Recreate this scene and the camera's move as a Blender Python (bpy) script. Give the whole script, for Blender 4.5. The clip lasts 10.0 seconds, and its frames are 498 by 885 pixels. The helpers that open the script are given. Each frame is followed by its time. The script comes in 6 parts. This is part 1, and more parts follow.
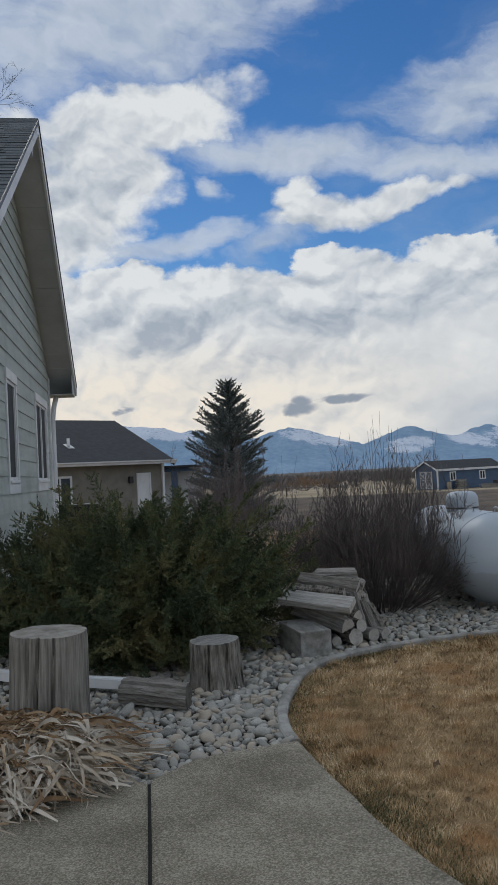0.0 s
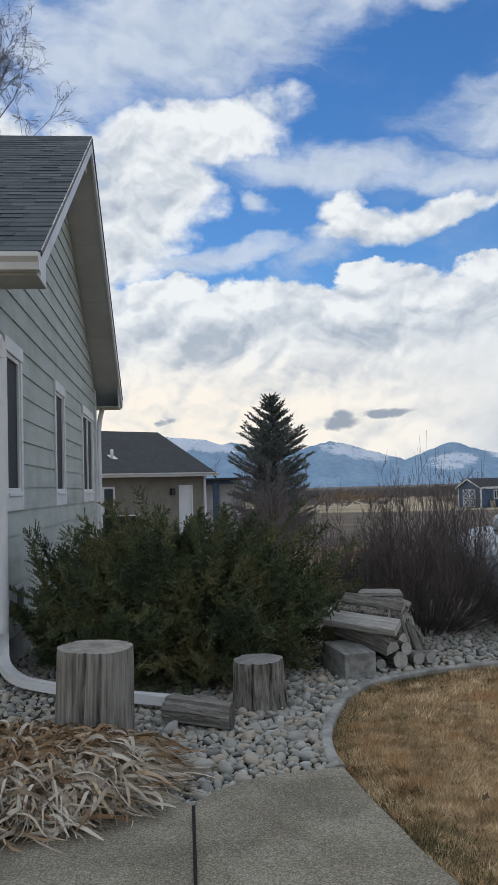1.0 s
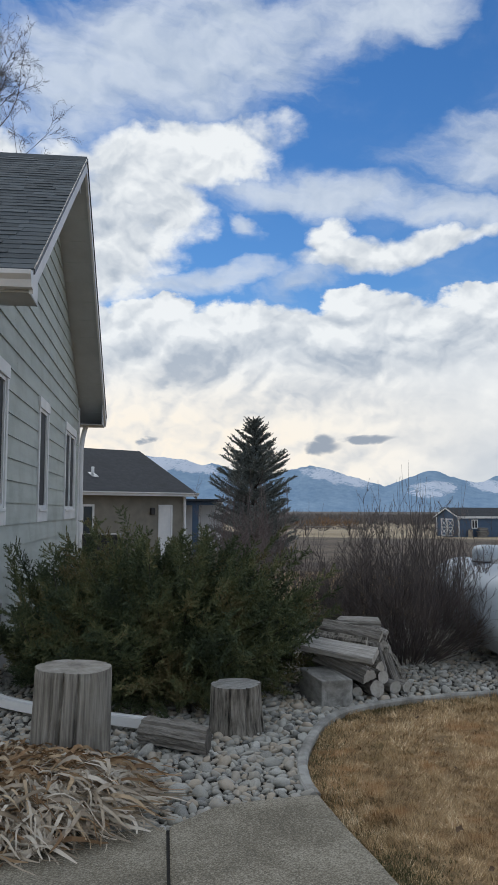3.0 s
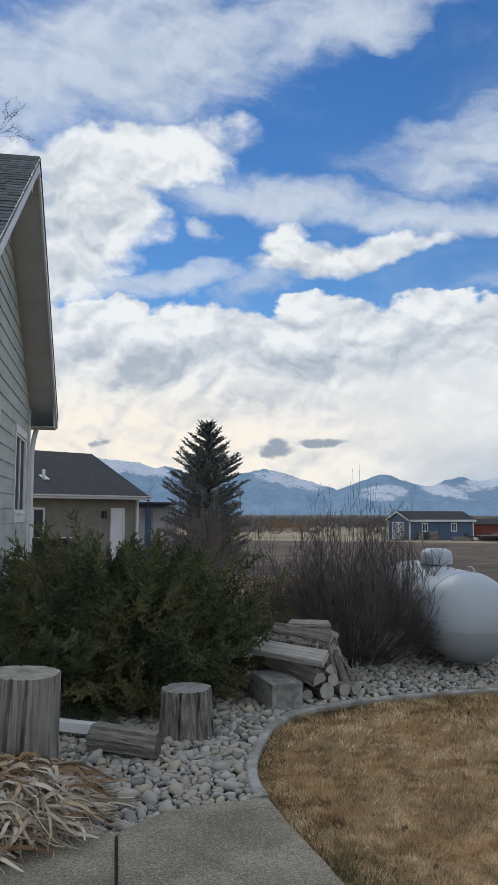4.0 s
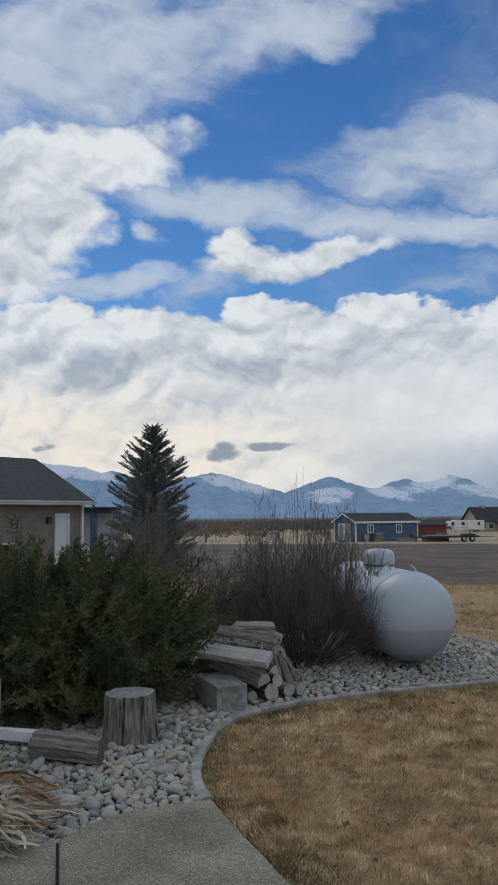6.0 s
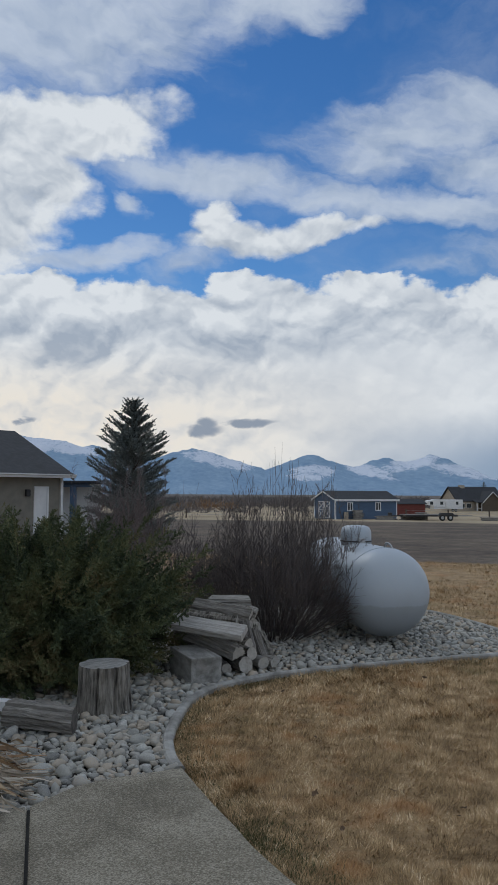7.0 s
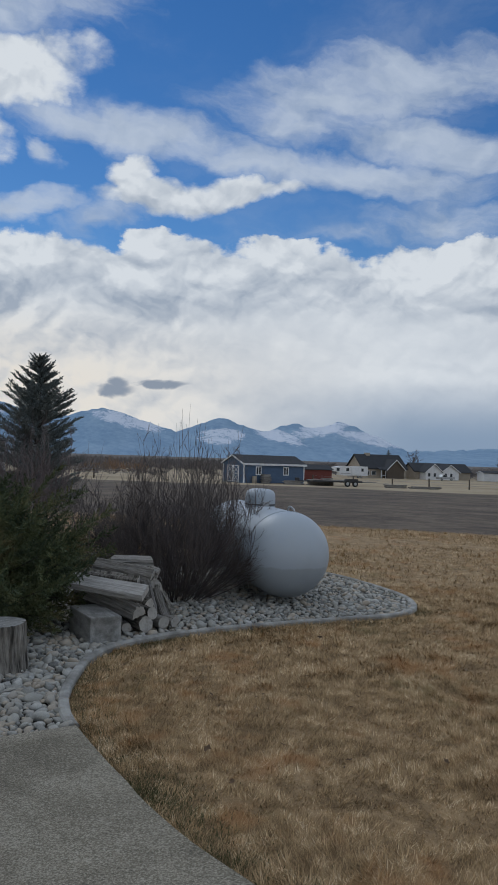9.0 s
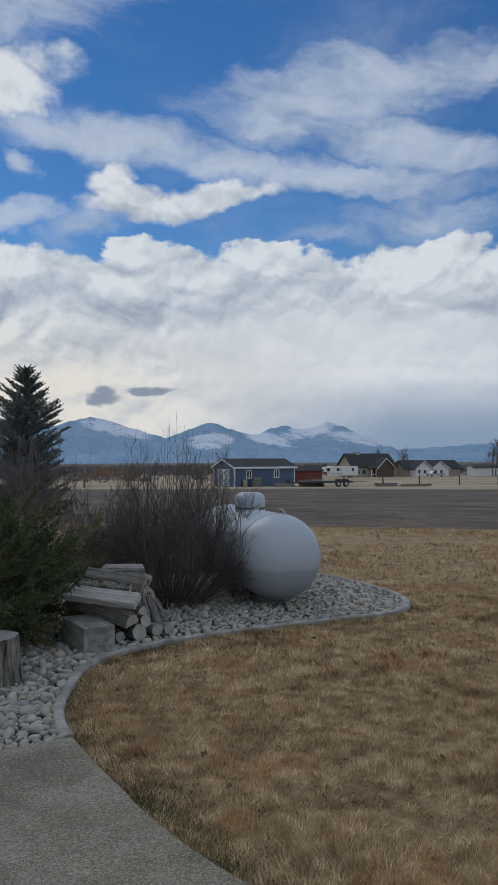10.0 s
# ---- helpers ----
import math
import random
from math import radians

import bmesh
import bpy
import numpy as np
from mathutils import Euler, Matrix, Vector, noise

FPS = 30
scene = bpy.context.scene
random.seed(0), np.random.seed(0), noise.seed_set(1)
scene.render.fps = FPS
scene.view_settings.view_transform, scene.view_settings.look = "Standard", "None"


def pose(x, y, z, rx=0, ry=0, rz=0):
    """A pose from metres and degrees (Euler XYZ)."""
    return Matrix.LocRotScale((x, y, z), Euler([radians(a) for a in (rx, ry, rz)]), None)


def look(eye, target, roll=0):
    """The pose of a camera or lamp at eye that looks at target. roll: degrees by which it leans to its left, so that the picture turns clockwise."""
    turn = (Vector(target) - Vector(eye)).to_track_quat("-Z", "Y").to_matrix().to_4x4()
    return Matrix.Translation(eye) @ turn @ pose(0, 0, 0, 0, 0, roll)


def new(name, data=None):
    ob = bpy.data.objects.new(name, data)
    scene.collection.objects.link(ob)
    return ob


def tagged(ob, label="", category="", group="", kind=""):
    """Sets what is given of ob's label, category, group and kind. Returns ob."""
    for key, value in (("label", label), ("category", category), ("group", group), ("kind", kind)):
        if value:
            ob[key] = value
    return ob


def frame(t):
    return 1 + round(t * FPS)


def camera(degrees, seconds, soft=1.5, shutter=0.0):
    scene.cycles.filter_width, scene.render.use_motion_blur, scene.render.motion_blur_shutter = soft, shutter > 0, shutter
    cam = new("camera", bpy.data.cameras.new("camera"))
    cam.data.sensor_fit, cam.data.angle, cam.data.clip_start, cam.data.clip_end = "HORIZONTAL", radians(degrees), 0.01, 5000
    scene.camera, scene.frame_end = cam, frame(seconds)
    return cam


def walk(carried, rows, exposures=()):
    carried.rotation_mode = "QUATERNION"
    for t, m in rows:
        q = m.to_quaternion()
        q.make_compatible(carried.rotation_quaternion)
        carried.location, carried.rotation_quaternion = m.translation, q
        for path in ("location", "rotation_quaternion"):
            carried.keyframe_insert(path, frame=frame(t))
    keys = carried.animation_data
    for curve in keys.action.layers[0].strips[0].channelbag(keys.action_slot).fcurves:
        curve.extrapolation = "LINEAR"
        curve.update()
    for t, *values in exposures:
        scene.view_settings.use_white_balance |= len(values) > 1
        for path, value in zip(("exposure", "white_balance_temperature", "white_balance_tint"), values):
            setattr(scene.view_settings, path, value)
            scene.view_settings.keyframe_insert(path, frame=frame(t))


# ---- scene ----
cam = camera(34.83, 10.0, soft=1.0)
# seconds, x, y, z, yaw to the left, pitch up, roll
PATH = [
    (0, 0.057, 0.082, 1.433, 2.76, 2.26, -3.03),
    (0.5, 0.030, 0.092, 1.456, 4.79, 2.65, -2.32),
    (1, 0.009, 0.079, 1.477, 5.66, 3.30, -1.78),
    (1.5, -0.011, 0.059, 1.490, 6.12, 3.97, -1.26),
    (2, -0.023, 0.049, 1.489, 6.47, 4.48, -0.63),
    (3.5, -0.012, 0.022, 1.498, 2.53, 4.95, 0.32),
    (4, -0.005, 0.011, 1.501, 0.93, 5.09, 0.20),
    (4.5, -0.000, -0.000, 1.500, -0.00, 5.20, 0.00),
    (5, 0.005, -0.010, 1.499, -0.84, 5.32, -0.17),
    (5.5, 0.007, -0.012, 1.496, -1.36, 5.37, -0.38),
    (6, 0.027, -0.014, 1.493, -2.90, 5.34, -0.55),
    (7.5, 0.066, -0.008, 1.468, -5.64, 2.42, 1.32),
    (8, 0.077, -0.016, 1.464, -8.28, 1.56, 2.27),
    (8.5, 0.075, -0.013, 1.466, -9.22, 1.14, 2.68),
    (9, 0.091, -0.020, 1.472, -10.70, 1.09, 1.90),
    (9.5, 0.099, -0.027, 1.473, -11.33, 1.14, 0.81),
    (10, 0.111, -0.031, 1.474, -11.45, 1.36, -0.26),
]


def eye_pose(x, y, z, yaw, pitch, roll):
    a, b = radians(yaw), radians(pitch)
    ahead = Vector((-math.sin(a) * math.cos(b), math.cos(a) * math.cos(b), math.sin(b)))
    return look((x, y, z), Vector((x, y, z)) + ahead, roll)


walk(cam, [(t, eye_pose(*p)) for t, *p in PATH],
     exposures=[(0.0, 0.06, 6320, 8), (1.0, 0.32, 6320, 8), (4.5, 0.27, 6320, 8), (6.0, 0.1, 6250, 8), (8.0, 0.0, 6050, 8), (10.0, -0.05, 6050, 8)])

# ---- world: blue sky with a cumulus bank, streaks and heaps above it ----
SUN_ELEVATION, SUN_AZIMUTH = 42.0, -25.0
world = bpy.data.worlds.new("sky")
scene.world = world
world.use_nodes = True
WT = world.node_tree
WT.nodes.clear()


class Num:
    """A socket with arithmetic."""

    def __init__(self, tree, socket):
        self.tree, self.socket = tree, socket

    def op(self, kind, *others, clamp=False):
        node = self.tree.nodes.new("ShaderNodeMath")
        node.operation, node.use_clamp = kind, clamp
        for n, v in enumerate((self, *others)):
            if isinstance(v, Num):
                self.tree.links.new(v.socket, node.inputs[n])
            else:
                node.inputs[n].default_value = v
        return Num(self.tree, node.outputs[0])

    def __add__(self, o): return self.op("ADD", o)
    def __sub__(self, o): return self.op("SUBTRACT", o)
    def __mul__(self, o): return self.op("MULTIPLY", o)
    def maxi(self, o): return self.op("MAXIMUM", o)
    def mini(self, o): return self.op("MINIMUM", o)

    def step(self, lo, hi):
        node = self.tree.nodes.new("ShaderNodeMapRange")
        node.interpolation_type = "SMOOTHSTEP"
        self.tree.links.new(self.socket, node.inputs["Value"])
        node.inputs["From Min"].default_value, node.inputs["From Max"].default_value = lo, hi
        return Num(self.tree, node.outputs["Result"])


def wmix(fac, a, b):
    node = WT.nodes.new("ShaderNodeMix")
    node.data_type = "RGBA"
    WT.links.new(fac.socket, node.inputs["Factor"])
    for slot, v in ((6, a), (7, b)):
        if isinstance(v, tuple):
            node.inputs[slot].default_value = (*v, 1)
        else:
            WT.links.new(v, node.inputs[slot])
    return node.outputs[2]


def wnoise(a, e, sa, se, z, detail=6, rough=0.55):
    comb = WT.nodes.new("ShaderNodeCombineXYZ")
    WT.links.new((a * sa + z * 7.3).socket, comb.inputs[0])
    WT.links.new((e * se + z * 3.1).socket, comb.inputs[1])
    node = WT.nodes.new("ShaderNodeTexNoise")
    node.noise_dimensions = "2D"
    node.inputs["Scale"].default_value, node.inputs["Detail"].default_value = 1.0, detail
    node.inputs["Roughness"].default_value = rough
    WT.links.new(comb.outputs[0], node.inputs["Vector"])
    return Num(WT, node.outputs["Fac"])


coord = WT.nodes.new("ShaderNodeTexCoord")
sep = WT.nodes.new("ShaderNodeSeparateXYZ")
WT.links.new(coord.outputs["Generated"], sep.inputs[0])
dx, dy, dz = (Num(WT, s) for s in sep.outputs)
az = dx.op("ARCTAN2", dy) * 57.2958
el = dz.op("ARCSINE") * 57.2958
w1, w2 = wnoise(az, el, 0.16, 0.26, 3.0), wnoise(az, el, 0.16, 0.26, 9.0)
azw, elw = az + (w1 - 0.5) * 5.0, el + (w2 - 0.5) * 3.0


def blob(a0, e0, ra, re, turn, weight):
    c, s = math.cos(radians(turn)), math.sin(radians(turn))
    p, q = azw - a0, elw - e0
    X, Y = (p * c + q * s) * (1 / ra), (q * c - p * s) * (1 / re)
    return (X * X + Y * Y) * -weight + weight


def union(blobs):
    out = None
    for b in blobs:
        out = blob(*b) if out is None else out.maxi(blob(*b))
    return out


def wbillow(a, e, scale, z):
    """Rounded heaps with sharp creases between them, at four sizes."""
    total = None
    for k, w in ((1.0, 0.58), (2.2, 0.26), (4.9, 0.11), (10.5, 0.05)):
        n = (wnoise(a, e, scale * k, scale * k * 1.3, z + k, 0) - 0.5).op("ABSOLUTE") * (4.4 * w)
        total = n if total is None else total + n
    return total


fine = wnoise(az, el, 0.30, 0.50, 1.0, 8, 0.6)
streak = wnoise(azw, elw + az * 0.16, 0.13, 0.40, 5.0, 9, 0.6)
veil = wnoise(azw, elw, 0.06, 0.13, 41.0, 7, 0.6)
aw2, ew2 = az + (w1 - 0.5) * 3.0, el + (w2 - 0.5) * 2.2
bill = wbillow(aw2, ew2, 0.13, 2.0)
curl, curl_up = wnoise(aw2, ew2, 0.62, 0.8, 51.0, 5, 0.5), wnoise(aw2 - 0.2, ew2 + 0.4, 0.62, 0.8, 51.0, 5, 0.5)
bill_up = wbillow(aw2 - 0.35, ew2 + 0.7, 0.13, 2.0)
heaps = union([(-9.0, 24.6, 7.6, 2.4, 8, 1.15), (-12.5, 21.5, 5.2, 3.6, 20, 1.0), (-15.5, 18.2, 5.8, 3.8, 0, 1.2), (-25.0, 20.0, 10.0, 6.0, 0, 1.0),
               (4.6, 17.9, 5.0, 1.15, 2, 0.95), (9.4, 18.5, 4.6, 0.8, 6, 0.75), (1.6, 19.2, 1.7, 1.3, 40, 0.85)])
tips = union([(-10.1, 14.6, 1.7, 1.0, 0, 0.6), (2.8, 15.0, 2.0, 0.9, 0, 0.7), (12.4, 15.0, 3.2, 0.8, 0, 0.7), (25.0, 14.6, 5.0, 1.0, 0, 0.6)])
bank = (((elw * -1.0) + 14.8) * 0.5).mini(1.5).maxi(tips)
rough_edge = (fine - 0.5) * 1.2 + (bill - 0.42) * 0.6
bank_edge = bank + rough_edge
soft = union([(-11.0, 30.4, 17.0, 4.0, 8, 1.15), (6.0, 32.6, 11.0, 1.8, 10, 0.9), (2.0, 22.0, 9.0, 1.7, -6, 1.15), (15.0, 20.0, 14.0, 1.3, -7, 1.0), (22.0, 21.6, 9.0, 1.5, -14, 0.9),
              (19.0, 25.2, 11.0, 2.3, 4, 0.85), (13.0, 23.8, 4.4, 2.2, 0, 0.7), (-8.5, 16.4, 7.5, 1.0, 4, 1.2), (0.0, 16.6, 4.0, 1.0, 20, 0.7), (-5.0, 20.1, 1.2, 0.8, -30, 0.7),
              (24.0, 16.5, 9.0, 1.2, 0, 0.4), (-1.0, 32.7, 12.0, 1.8, 14, 0.7)]) + (streak - 0.5) * 2.3
holes = union([(-5.6, 18.7, 4.2, 1.0, 6, 1.0), (14.8, 16.8, 5.2, 1.0, 0, 1.0), (6.5, 16.0, 3.2, 0.6, 0, 1.0), (3.0, 25.6, 8.0, 1.9, 12, 1.0), (12.0, 29.2, 8.0, 1.6, 8, 1.0)]).step(-0.2, 0.9)
beyond = el.step(33.0, 40.0).maxi(az.op("ABSOLUTE").step(33.0, 44.0) * el.step(14.0, 18.0))
other = (wnoise(az, el, 0.05, 0.09, 17.0, 6) - 0.42) * 6.0
cover_bank = bank_edge.step(-0.08, 0.30)
cover_hard = (heaps + rough_edge).step(-0.5, 0.6).maxi(cover_bank)
cover_soft = soft.step(-0.65, 1.35) * 0.92 * (holes * -0.8 + 1.0)
cover = cover_hard.maxi(cover_soft).maxi(veil.step(0.45, 0.95) * 0.28 * (holes * -0.7 + 1.0))
cover = cover * (beyond * -1.0 + 1.0) + beyond * other.step(-0.6, 0.9)
# relief: tops catch the light, undersides are grey
broad = wnoise(azw, elw, 0.075, 0.15, 33.0, 4, 0.5)
grey = union([(3.4, 11.0, 5.0, 1.6, 8, 0.9), (-7.6, 11.2, 4.0, 2.0, 20, 0.8), (19.5, 11.2, 4.2, 1.5, -8, 1.0), (-13.5, 11.5, 3.0, 1.6, 0, 0.7), (28.0, 10.8, 2.5, 1.6, 0, 0.9), (3.4, 17.2, 3.6, 0.55, 0, 1.0), (-10.0, 22.0, 2.4, 1.2, 30, 0.5)]).step(-0.5, 1.0)
bright = union([(6.6, 13.2, 3.4, 1.0, 4, 0.9), (12.6, 14.2, 3.4, 0.9, 0, 0.9), (-10.0, 14.2, 1.5, 1.0, 0, 1.0), (3.0, 14.4, 1.6, 0.9, 0, 0.9), (-4.4, 13.6, 2.6, 0.8, 0, 0.8), (1.6, 19.3, 1.6, 1.0, 40, 0.8), (23.5, 14.0, 6.0, 1.0, 0, 0.8),
                (-12.0, 6.6, 2.4, 1.2, 35, 0.9), (-9.2, 8.8, 1.7, 1.0, 30, 0.9), (-5.4, 9.0, 1.4, 0.9, 20, 0.8), (-1.0, 5.8, 1.8, 1.0, 40, 1.0), (-9.5, 25.0, 5.0, 1.4, 9, 0.6)]).step(-0.3, 1.0)
lit = cover_bank.maxi((heaps + rough_edge).step(-0.2, 0.8))
relief = ((bill - bill_up) * 1.1 + (curl - curl_up) * 0.55) * (az.step(2.0, 12.0) * el.step(12.0, 9.0) * -0.7 + 0.95) + (broad - 0.5) * 1.1 + (fine - 0.5) * 0.25 + 0.74
white = (relief + bright * 0.42 - grey * 0.30 - 0.08).op("ADD", 0.0, clamp=True)
cloud = wmix(white, (0.46, 0.515, 0.60), (0.92, 0.93, 0.94))
thin = (cover_soft.maxi(0.0) * (lit * -1.0 + 1.0)).op("MULTIPLY", 0.75)
cloud = wmix(thin, cloud, (0.56, 0.64, 0.775))
warm = (az.step(26.0, -12.0) * el.step(12.0, 4.5) * (white * 0.8 + 0.2)).op("MULTIPLY", 1.0)
cloud = wmix(warm, cloud, (1.08, 0.955, 0.80))
low = az.step(6.0, 24.0) * el.step(6.5, 1.5)
cloud = wmix(low, cloud, (0.33, 0.42, 0.55))
azw, elw = az + (fine - 0.5) * 2.6, el + (w2 - 0.5) * 1.1 + (bill - 0.42) * 0.7
small = union([(0.6, 4.55, 2.0, 0.55, 4, 0.9), (1.1, 5.0, 1.1, 0.62, 0, 0.9), (4.6, 5.0, 2.1, 0.42, -3, 0.9), (-11.7, 4.9, 0.8, 0.28, 0, 1.0)]) + (fine - 0.5) * 1.6 + (bill - 0.42) * 0.8
cloud = wmix(small.step(-0.1, 0.8), cloud, (0.36, 0.40, 0.47))
sky = WT.nodes.new("ShaderNodeTexSky")
sky.sky_type, sky.sun_disc = "NISHITA", False
sky.sun_elevation, sky.sun_rotation = radians(SUN_ELEVATION), radians(SUN_AZIMUTH)
sky.air_density, sky.dust_density, sky.ozone_density = 1.0, 0.0, 3.0
deep = WT.nodes.new("ShaderNodeHueSaturation")
deep.inputs["Hue"].default_value = 0.506
deep.inputs["Saturation"].default_value, deep.inputs["Value"].default_value = 1.26, 0.80
WT.links.new(sky.outputs[0], deep.inputs["Color"])
bg_sky, bg_cloud = WT.nodes.new("ShaderNodeBackground"), WT.nodes.new("ShaderNodeBackground")
bg_sky.inputs["Strength"].default_value, bg_cloud.inputs["Strength"].default_value = 0.090, 0.77
WT.links.new(deep.outputs[0], bg_sky.inputs["Color"])
WT.links.new(cloud, bg_cloud.inputs["Color"])
blend, wout = WT.nodes.new("ShaderNodeMixShader"), WT.nodes.new("ShaderNodeOutputWorld")
WT.links.new(cover.socket, blend.inputs[0])
WT.links.new(bg_sky.outputs[0], blend.inputs[1])
WT.links.new(bg_cloud.outputs[0], blend.inputs[2])
WT.links.new(blend.outputs[0], wout.inputs["Surface"])

# the sun behind thin cloud
sun = new("sun", bpy.data.lights.new("sun", "SUN"))
sun.data.energy, sun.data.angle, sun.data.color = 0.6, radians(25), (1.0, 0.96, 0.9)
_a, _e = radians(SUN_AZIMUTH), radians(SUN_ELEVATION)
sun.matrix_world = look((0, 0, 30), Vector((0, 0, 30)) - Vector((math.sin(_a) * math.cos(_e), math.cos(_a) * math.cos(_e), math.sin(_e))))


# ---- materials ----
def material(name, colours, scale=6.0, stretch=(1, 1, 1), rough=0.8, metal=0.0, bump=0.3, fine_scale=60.0, spread=0.35,
             island=0.0, rand=0.0, stain=0.25, stain_scale=0.8, coat=0.0, contrast=0.25, bump_far=0.01):
    """Colours mixed by a noise at one scale, stains at a second, and fine bump. island / rand: share of the colour
    choice taken per loose piece or per object."""
    m = bpy.data.materials.new(name)
    m.use_nodes = True
    T = m.node_tree
    N, L = T.nodes, T.links
    bsdf = N["Principled BSDF"]
    tc, mp = N.new("ShaderNodeTexCoord"), N.new("ShaderNodeMapping")
    mp.inputs["Scale"].default_value = stretch
    L.new(tc.outputs["Object"], mp.inputs["Vector"])

    def tex(s, detail=6, rough_=0.6, vec=None):
        n = N.new("ShaderNodeTexNoise")
        n.inputs["Scale"].default_value, n.inputs["Detail"].default_value, n.inputs["Roughness"].default_value = s, detail, rough_
        L.new(vec or mp.outputs[0], n.inputs["Vector"])
        return Num(T, n.outputs["Fac"])

    value = tex(scale).step(0.5 - contrast, 0.5 + contrast)
    geo = N.new("ShaderNodeNewGeometry")
    info = N.new("ShaderNodeObjectInfo")
    if island:
        value = value * (1 - island) + Num(T, geo.outputs["Random Per Island"]) * island
    if rand:
        value = value * (1 - rand) + Num(T, info.outputs["Random"]) * rand
    grain = tex(fine_scale, 4)
    value = value + (grain - 0.5) * spread
    ramp = N.new("ShaderNodeValToRGB")
    while len(ramp.color_ramp.elements) < len(colours):
        ramp.color_ramp.elements.new(0.5)
    for n, (e, c) in enumerate(zip(ramp.color_ramp.elements, colours)):
        e.position, e.color = n / max(1, len(colours) - 1), (*c, 1)
    L.new(value.socket, ramp.inputs[0])
    colour = ramp.outputs[0]
    if stain:
        mix = N.new("ShaderNodeMix")
        mix.data_type, mix.blend_type = "RGBA", "MULTIPLY"
        L.new((tex(stain_scale, 5, vec=tc.outputs["Object"]).step(0.42, 0.72) * stain).socket, mix.inputs["Factor"])
        L.new(colour, mix.inputs[6])
        mix.inputs[7].default_value = (0.45, 0.42, 0.38, 1)
        colour = mix.outputs[2]
    L.new(colour, bsdf.inputs["Base Color"])
    L.new(((grain - 0.5) * 0.25 + rough).op("MINIMUM", 1.0).socket, bsdf.inputs["Roughness"])
    bsdf.inputs["Metallic"].default_value = metal
    bsdf.inputs["Coat Weight"].default_value = coat
    if bump:
        b = N.new("ShaderNodeBump")
        b.inputs["Strength"].default_value, b.inputs["Distance"].default_value = bump, bump_far
        L.new((grain * 0.6 + tex(scale) * 0.6).socket, b.inputs["Height"])
        L.new(b.outputs[0], bsdf.inputs["Normal"])
    return m


M_siding = material("painted_siding", [(0.35, 0.39, 0.37), (0.43, 0.475, 0.45), (0.49, 0.535, 0.51)], 3, (1, 0.3, 3), 0.65, fine_scale=25, rand=0.3, stain=0.3, stain_scale=2.5, bump=0.25)
M_trim = material("white_trim", [(0.66, 0.68, 0.70), (0.80, 0.81, 0.82)], 2, (1, 1, 1), 0.5, bump=0.08, spread=0.2, stain=0.15)
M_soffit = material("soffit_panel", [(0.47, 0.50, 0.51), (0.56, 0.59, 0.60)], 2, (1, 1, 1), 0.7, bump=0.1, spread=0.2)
M_shingle = material("asphalt_shingle", [(0.036, 0.050, 0.062), (0.068, 0.086, 0.102), (0.10, 0.125, 0.145)], 4, (1, 1, 1), 0.95, fine_scale=120, island=0.75, bump=0.5, bump_far=0.004)
M_shingle_part = material("asphalt_shingle_tab", [(0.036, 0.050, 0.062), (0.068, 0.086, 0.102), (0.10, 0.125, 0.145)], 4, (1, 1, 1), 0.95, fine_scale=120, rand=0.75, bump=0.5, bump_far=0.004)
M_pane = material("window_pane_screen", [(0.012, 0.015, 0.02), (0.022, 0.026, 0.032)], 2, rough=0.7, bump=0.0, spread=0.05, stain=0)
M_glass = material("window_glass", [(0.03, 0.04, 0.05), (0.05, 0.06, 0.07)], 2, rough=0.06, bump=0.0, spread=0.02, stain=0)
M_found = material("foundation_concrete", [(0.22, 0.22, 0.21), (0.32, 0.31, 0.29)], 5, rough=0.9)
M_concrete = material("brushed_concrete", [(0.10, 0.088, 0.064), (0.215, 0.193, 0.146), (0.40, 0.37, 0.30)], 2.2, (1, 1, 1), 0.92, fine_scale=130, spread=2.9, contrast=0.6, stain=0.22, stain_scale=2.3, bump=0.35, bump_far=0.004)
M_kerb = material("edging_concrete", [(0.20, 0.20, 0.185), (0.32, 0.32, 0.30), (0.44, 0.44, 0.42)], 7, rough=0.9, fine_scale=90, stain=0.45, stain_scale=3)
M_rock = material("river_stone", [(0.13, 0.13, 0.125), (0.27, 0.275, 0.255), (0.44, 0.43, 0.385), (0.33, 0.335, 0.31), (0.45, 0.385, 0.30), (0.38, 0.385, 0.36), (0.60, 0.595, 0.56)], 9, rough=0.75, island=0.85, fine_scale=70, bump=0.3, stain=0.2, stain_scale=12)
M_rock_part = material("river_stone_single", [(0.13, 0.13, 0.125), (0.27, 0.275, 0.255), (0.44, 0.43, 0.385), (0.33, 0.335, 0.31), (0.45, 0.385, 0.30), (0.38, 0.385, 0.36), (0.60, 0.595, 0.56)], 9, rough=0.75, rand=0.85, fine_scale=70, bump=0.3, stain=0.2, stain_scale=12)
M_soil = material("bed_soil", [(0.022, 0.019, 0.016), (0.05, 0.044, 0.036)], 20, rough=1.0, fine_scale=90, bump=0.6)
M_wood = material("weathered_wood", [(0.12, 0.113, 0.10), (0.26, 0.247, 0.22), (0.39, 0.375, 0.335)], 5, (7, 7, 0.3), 0.9, fine_scale=18, spread=1.0, bump=1.0, stain=0.5, stain_scale=4)
M_wood_dark = material("dark_weathered_wood", [(0.03, 0.028, 0.025), (0.19, 0.178, 0.155), (0.33, 0.31, 0.275)], 7, (5, 5, 0.6), 0.9, fine_scale=20, spread=1.2, bump=1.0, stain=0.7, stain_scale=7)
